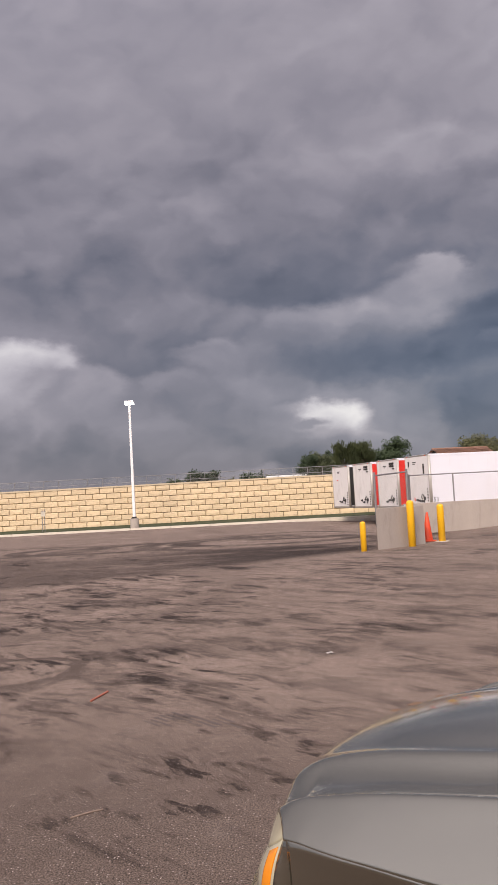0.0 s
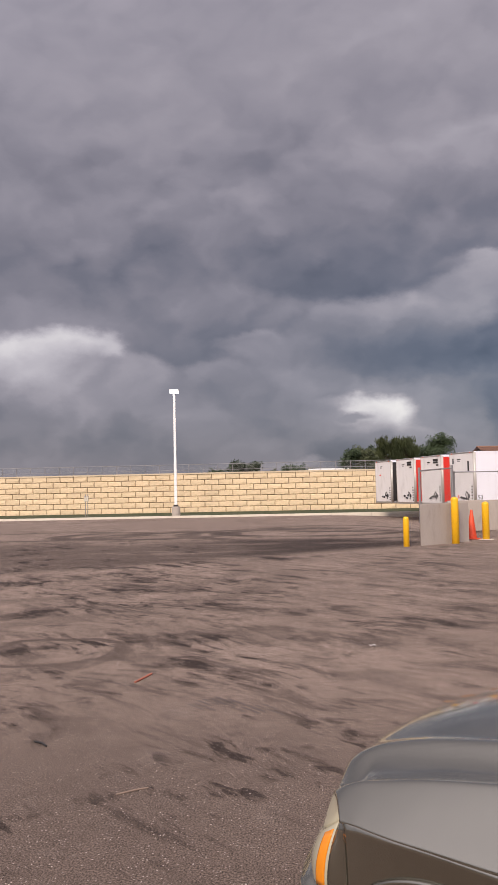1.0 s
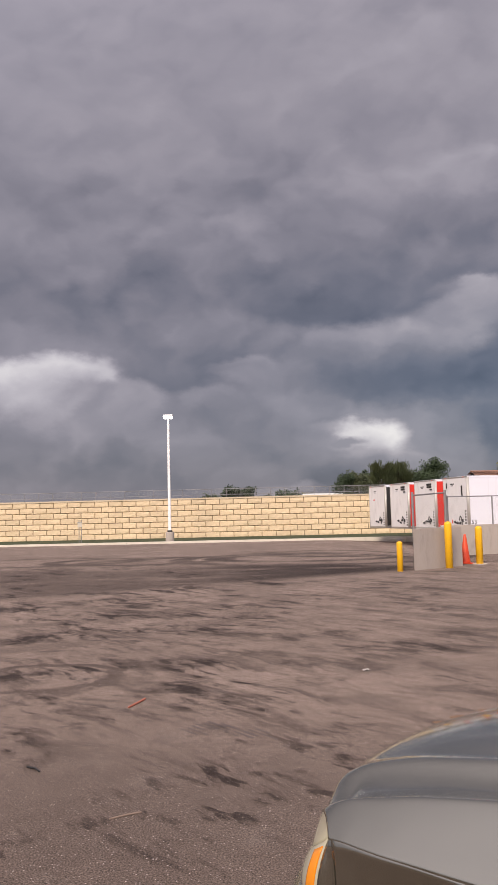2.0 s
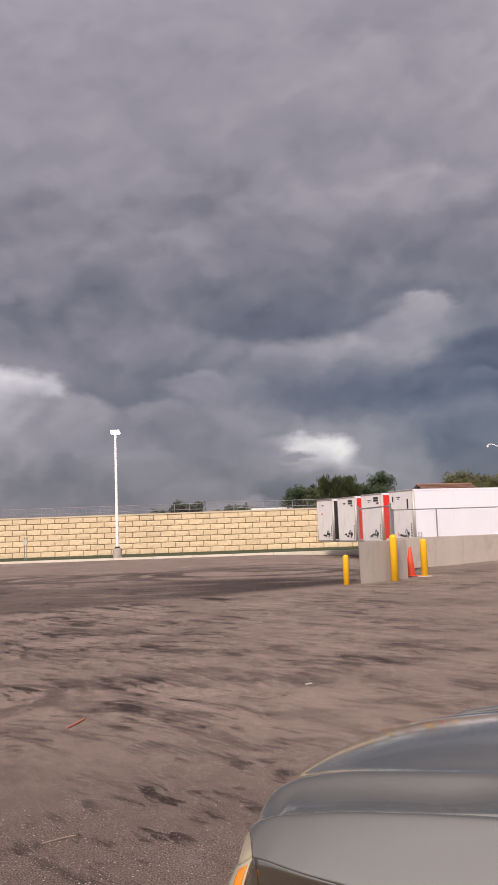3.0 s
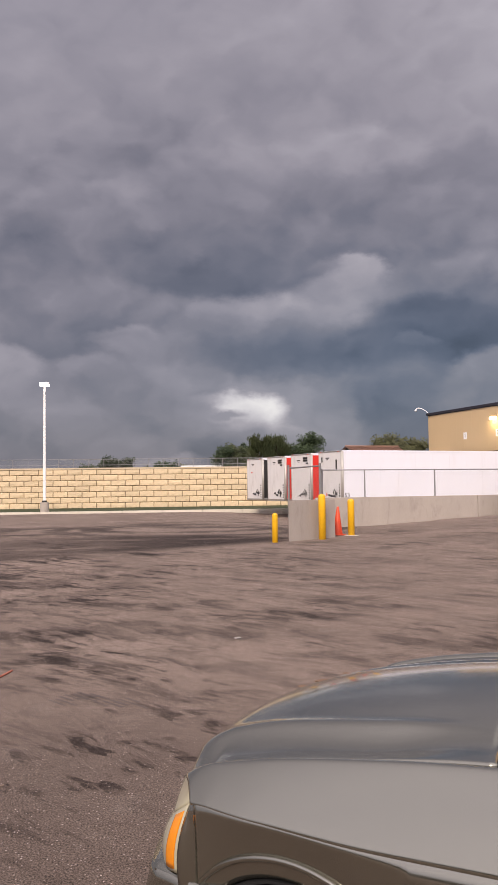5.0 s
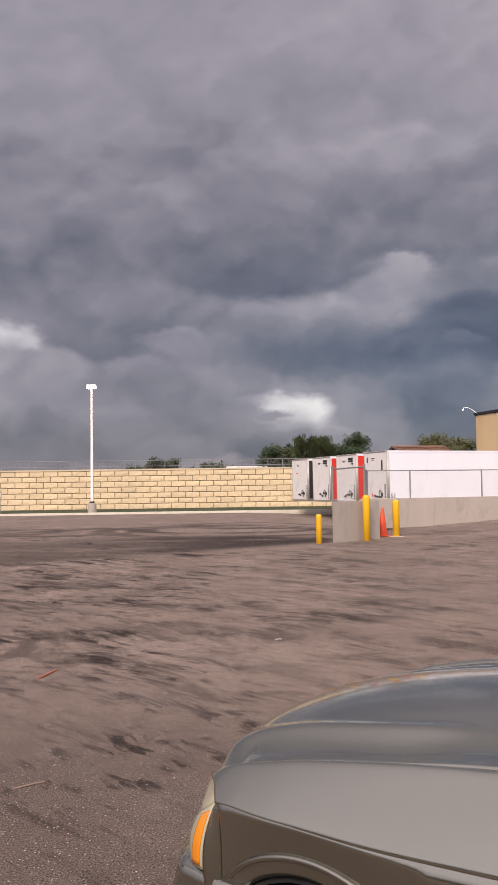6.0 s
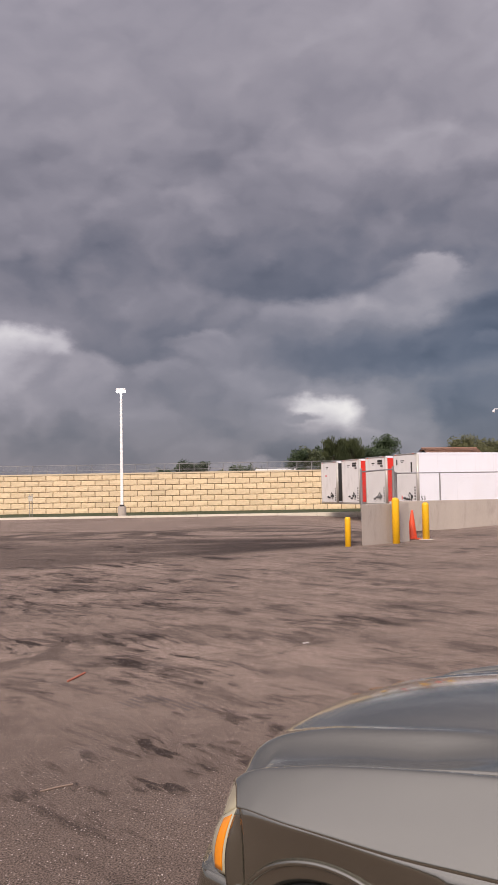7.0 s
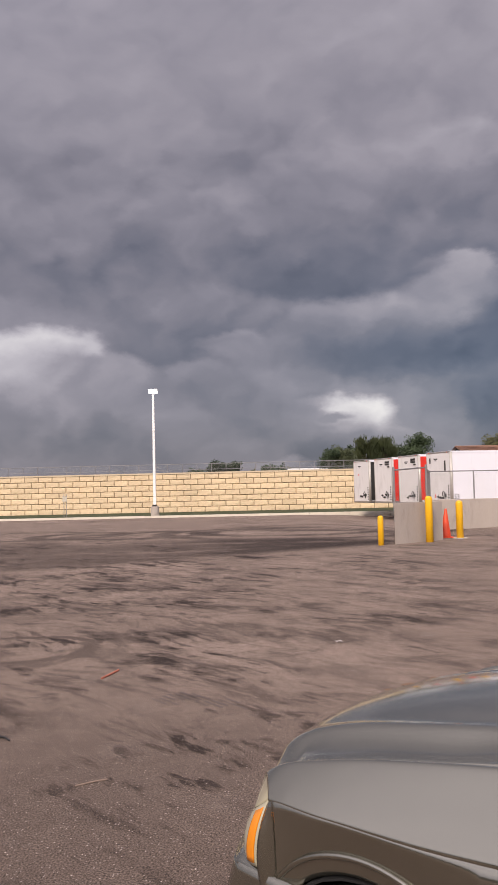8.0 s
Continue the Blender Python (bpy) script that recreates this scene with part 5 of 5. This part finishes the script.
    gr = part("grille", new_box(0.035, 0.06, -0.40, 0.40, 0.55, 0.66, 0.01), PLASTIC, c)
    for k in range(5):
        part("grille_bar", new_box(0.02, 0.036, -0.39, 0.39, 0.56 + 0.02 * k, 0.568 + 0.02 * k, 0.002), ALU, gr)
    # scuttle, wipers, windscreen
    part("cowl", sheet(lambda x, y: (XR - 0.075 + x + 0.0 * y, y, 0.835 + 0.03 * (1 - (y / 0.7) ** 2) + 0.10 * x), np.linspace(0, 0.36, 10), np.linspace(-0.70, 0.70, 25), 0.01), PLASTIC, c, "black plastic cowl under the windscreen", smooth=True)
    for k in range(16):
        y = -0.60 + k * 0.08
        part("cowl_slot", tube([(XR + 0.03, y, 0.89 + 0.03 * (1 - (y / 0.7) ** 2)), (XR + 0.10, y + 0.012, 0.90 + 0.03 * (1 - (y / 0.7) ** 2)), (XR + 0.17, y + 0.02, 0.907 + 0.03 * (1 - (y / 0.7) ** 2))], 0.004, 6), DARK, c)
    for y0, y1 in ((-0.55, 0.05), (0.05, 0.62)):
        wp = part("wiper", tube([(XR + 0.10, y0, 0.93), (XR + 0.15, y0 + 0.1, 0.965), (XR + 0.24, y0 + 0.32, 0.985), (XR + 0.27, y1 - 0.05, 0.995)], 0.013, 8), DARK, c)
        part("blade", tube([(XR + 0.22, y0 + 0.02, 0.978), (XR + 0.25, (y0 + y1) / 2, 1.0), (XR + 0.27, y1 + 0.05, 1.0)], 0.008, 6), BLACK, wp)
    part("wiper_pivot", lathe([(0.03, 0), (0.03, 0.03), (0.018, 0.05)], 14), DARK, c).matrix_local = pose(XR + 0.10, -0.55, 0.895)

    def screen(u, y):
        k = 1 - (y / 0.72) ** 2
        return (XR + 0.13 - 0.06 * k + 0.62 * u, y * (1 - 0.14 * u), 0.92 + 0.025 * k + (0.45) * u ** 0.92)
    part("windscreen", sheet(screen, np.linspace(0, 1, 10), np.linspace(-0.70, 0.70, 19), 0.006), SCREEN, c, smooth=True)
    part("roof", sheet(lambda u, y: (1.86 + 1.35 * u, y * 0.6 / 0.6, 1.372 + 0.055 * (1 - (y / 0.62) ** 2) * (1 - 0.3 * (2 * u - 1) ** 2) - 0.03 * (2 * u - 1) ** 2), np.linspace(0, 1, 14), np.linspace(-0.62, 0.62, 17), 0.02), PAINT, c, smooth=True)
    part("rear_window", sheet(lambda u, y: (3.2 + 0.72 * u, y * (1 + 0.12 * u), 1.345 - 0.40 * u ** 1.1), np.linspace(0, 1, 8), np.linspace(-0.6, 0.6, 11), 0.006), SCREEN, c, smooth=True)
    part("boot_lid", sheet(lambda u, y: (3.9 + 0.85 * u, y, 0.955 - 0.03 * u + 0.03 * (1 - (y / 0.72) ** 2) - 0.10 * max(0, u - 0.85) / 0.15), np.linspace(0, 1, 16), np.linspace(-0.70, 0.70, 17), 0.012), PAINT, c, smooth=True)
    part("rear_panel", new_box(4.72, 4.77, -0.80, 0.80, 0.5, 0.86, 0.02), PAINT, c)
    part("rear_bumper", new_box(4.62, 4.86, -0.85, 0.85, 0.22, 0.52, 0.05), PAINT, c)
    for s in (-1, 1):
        part("tail_lamp", new_box(4.755, 4.80, s * 0.64 - 0.15, s * 0.64 + 0.15, 0.62, 0.82, 0.015), TAIL, c)
        part("side_window", sheet(lambda u, v: (1.55 + 2.0 * u + v * (0.38 - 0.62 * u), s * (0.80 - 0.17 * v), 0.925 + 0.43 * v), np.linspace(0, 1, 8), np.linspace(0, 1, 4), 0.006), SCREEN, c, smooth=True)
        for a, b in (((1.30, 0.74, 0.92), (1.88, 0.61, 1.36)), ((2.40, 0.80, 0.94), (2.42, 0.63, 1.37)), ((3.75, 0.76, 0.95), (3.20, 0.60, 1.35))):
            part("pillar", new_rod((a[0], s * a[1], a[2]), (b[0], s * b[1], b[2]), 0.035, seg=8), PAINT, c)
    part("floor_pan", new_box(0.5, 4.6, -0.7, 0.7, 0.2, 0.3), PLASTIC, c)
    part("dashboard", new_box(1.45, 1.85, -0.68, 0.68, 0.6, 0.92, 0.05), PLASTIC, c)
    for y in (-0.36, 0.36):
        part("seat", new_box(2.2, 2.7, y - 0.25, y + 0.25, 0.3, 0.55, 0.06), SEAT, c)
        part("seat_back", new_box(2.6, 2.78, y - 0.25, y + 0.25, 0.5, 1.15, 0.06), SEAT, c)
    part("engine_bay", new_box(0.18, 1.15, -0.6, 0.6, 0.25, 0.6), PLASTIC, c)


car()


def leaf_on_car(lx, ly, size, mat, label, turn):
    l = CAR @ Vector((lx, ly, hood_z(lx, ly) + 0.006))
    bm = sheet(lambda u, v: (size * (u - 0.5) * 1.6, size * (v - 0.5) * math.sin(math.pi * (0.08 + 0.84 * u)), 0.35 * size * (v - 0.5) ** 2 + 0.1 * size * u * u), np.linspace(0, 1, 7), np.linspace(0, 1, 5), 0.0006)
    o = part("fallen_leaf", bm, mat)
    o.matrix_world = Matrix.Translation(l) @ pose(0, 0, 0, 0, 0, turn)
    tagged(o, label, "leaf", "leaves on the car")


DRYLEAF = material("dry_orange_leaf", (0.50, 0.19, 0.03), 0.7, var=0.3, scale=30, bump=0.2)
BROWNLEAF = material("dry_brown_leaf", (0.17, 0.10, 0.06), 0.8, var=0.3, scale=30, bump=0.2)


leaf_on_car(0.20, 0.47, 0.05, DRYLEAF, "orange dry leaf lying on the car's bonnet", 30)
leaf_on_car(0.17, 0.44, 0.03, BROWNLEAF, "brown dry leaf lying on the car's bonnet", 80)
leaf_on_car(0.10, 0.36, 0.035, BROWNLEAF, "small brown leaf at the bonnet's front edge", 10)
leaf_on_car(0.06, 0.30, 0.04, BROWNLEAF, "dark curled leaf at the bonnet's front edge", -30)
leaf_on_car(0.27, 0.56, 0.035, DRYLEAF, "yellowish leaf lying near the far wing", 140)


# ---- litter on the asphalt ----
def stick(x0, y0, x1, y1, r, mat, label):
    a, b = Vector((x0, y0, 0)), Vector((x1, y1, 0))
    mid = a.lerp(b, 0.5) + Vector((0.01, 0.008, 0.004))
    o = part("twig", tube([(a.x, a.y, r), (mid.x, mid.y, r * 1.4), (b.x, b.y, r)], r, 6), mat)
    tagged(o, label, "litter", "litter")


STICKRED = material("red_brown_bark_chip", (0.42, 0.13, 0.08), 0.8, var=0.3, scale=20)
STICKTAN = material("pale_wood_chip", (0.25, 0.18, 0.14), 0.8, var=0.3, scale=20)
PAPER = material("white_paper_scrap", (0.42, 0.39, 0.36), 0.8, var=0.1)
stick(-1.51, 7.04, -1.43, 7.36, 0.008, STICKRED, "red-brown splinter of wood on the asphalt")
stick(-1.10, 4.50, -0.95, 4.60, 0.0045, STICKTAN, "pale broken twig on the asphalt")
def tyre_scuff():
    """Short parallel bars where a braking tyre printed its tread."""
    rnd = random.Random(9)
    verts, faces = [], []
    d = Vector((0.62, -0.78, 0))
    side = Vector((0.78, 0.62, 0))
    for cx, cy, count in ((-0.98, 6.35, 6), (-0.62, 6.22, 5), (-0.80, 6.45, 3)):
        for k in range(count):
            p = Vector((cx, cy, 0.003)) + side * (k * 0.055) + d * rnd.uniform(-0.06, 0.06)
            ln, w = rnd.uniform(0.16, 0.36), rnd.uniform(0.010, 0.018)
            n = len(verts)
            for j in range(5):
                q = p + d * ln * (j / 4)
                ww = w * rnd.uniform(0.5, 1.2)
                verts += [q - side * ww, q + side * ww]
            for j in range(4):
                faces.append((n + 2 * j, n + 2 * j + 1, n + 2 * j + 3, n + 2 * j + 2))
    me = bpy.data.meshes.new("tyre_marks")
    me.from_pydata([(v.x, v.y, 0.003) for v in verts], [], faces)
    me.materials.append(SCUFF)
    tagged(new("tyre_marks", me), "black tread prints left by a braking tyre", "tyre marks", kind="stuff")


SCUFF = material("rubber_print", (0.105, 0.079, 0.068), 0.85, var=0.4, scale=12, grain=60)
tyre_scuff()
stick(-1.83, 5.42, -1.72, 5.32, 0.006, BLACK, "black scrap of tyre rubber on the asphalt")
o = part("paper_scrap", sheet(lambda u, v: (0.07 * u, 0.05 * v, 0.006 + 0.012 * math.sin(3 * u + 2 * v) ** 2), np.linspace(0, 1, 5), np.linspace(0, 1, 4), 0.001), PAPER)
o.matrix_world = pose(0.53, 8.53, 0.0, 0, 0, 20)
tagged(o, "small white scrap of paper on the asphalt", "litter", "litter")


# ---- the block wall: pieces last ----
def block_mesh(seed, w, h):
    rnd = random.Random(seed)
    bm = bmesh.new()
    us, vs = (0.0, 0.045, 0.35, 0.66, 0.955, 1.0), (0.0, 0.09, 0.5, 0.91, 1.0)

    def pt(u, v):
        edge = u in (0.0, 1.0) or v in (0.0, 1.0)
        d = 0.0 if edge else 0.035 + rnd.uniform(0, 0.035)
        return (w * u, -d, h * v)
    g = [[bm.verts.new(pt(u, v)) for v in vs] for u in us]
    for i in range(len(us) - 1):
        for j in range(len(vs) - 1):
            bm.faces.new((g[i][j], g[i + 1][j], g[i + 1][j + 1], g[i][j + 1]))
    me = bpy.data.meshes.new("block")
    bm.to_mesh(me)
    bm.free()
    me.materials.append(BLOCK)
    return me


def block_wall():
    w = thing("wall_retaining", "tan split-face concrete block retaining wall in running bond", "wall", kind="structure")
    part("core", new_box(-75, 75, WALL_Y + 0.005, WALL_Y + 0.36, -0.9, 3.0), JOINT, w)
    bw, bh = 1.168, 0.457
    z_top = 3.0
    meshes = [block_mesh(s, bw - 0.03, bh - 0.03) for s in range(6)]
    rnd = random.Random(3)
    rest = bmesh.new()
    for r in range(7):
        z = z_top - (r + 1) * bh
        x = -31.0 + (bw / 2 if r % 2 else 0)
        while x < 11.8:
            b = new("block", rnd.choice(meshes))
            b.parent = w
            b.location = (x + 0.015, WALL_Y + rnd.uniform(-0.008, 0.004), z + 0.015)
            x += bw
        for a, bnd in ((-75.0, -31.6), (12.6, 75.0)):
            xx = a + (bw / 2 if r % 2 else 0)
            while xx + bw < bnd:
                box(rest, xx + 0.015, xx + bw - 0.015, WALL_Y - 0.045, WALL_Y + 0.004, z + 0.015, z + bh - 0.015)
                xx += bw
    tagged(part("block_course", rest, BLOCK, w), kind="stuff")
    cap = bmesh.new()
    x = -75.0
    while x < 75:
        box(cap, x + 0.004, x + 0.9, WALL_Y - 0.08, WALL_Y + 0.42, z_top + 0.004, z_top + 0.13)
        x += 0.904
    tagged(part("capstones", cap, CAPSTONE, w, "pale flat capstones"), kind="stuff")


block_wall()
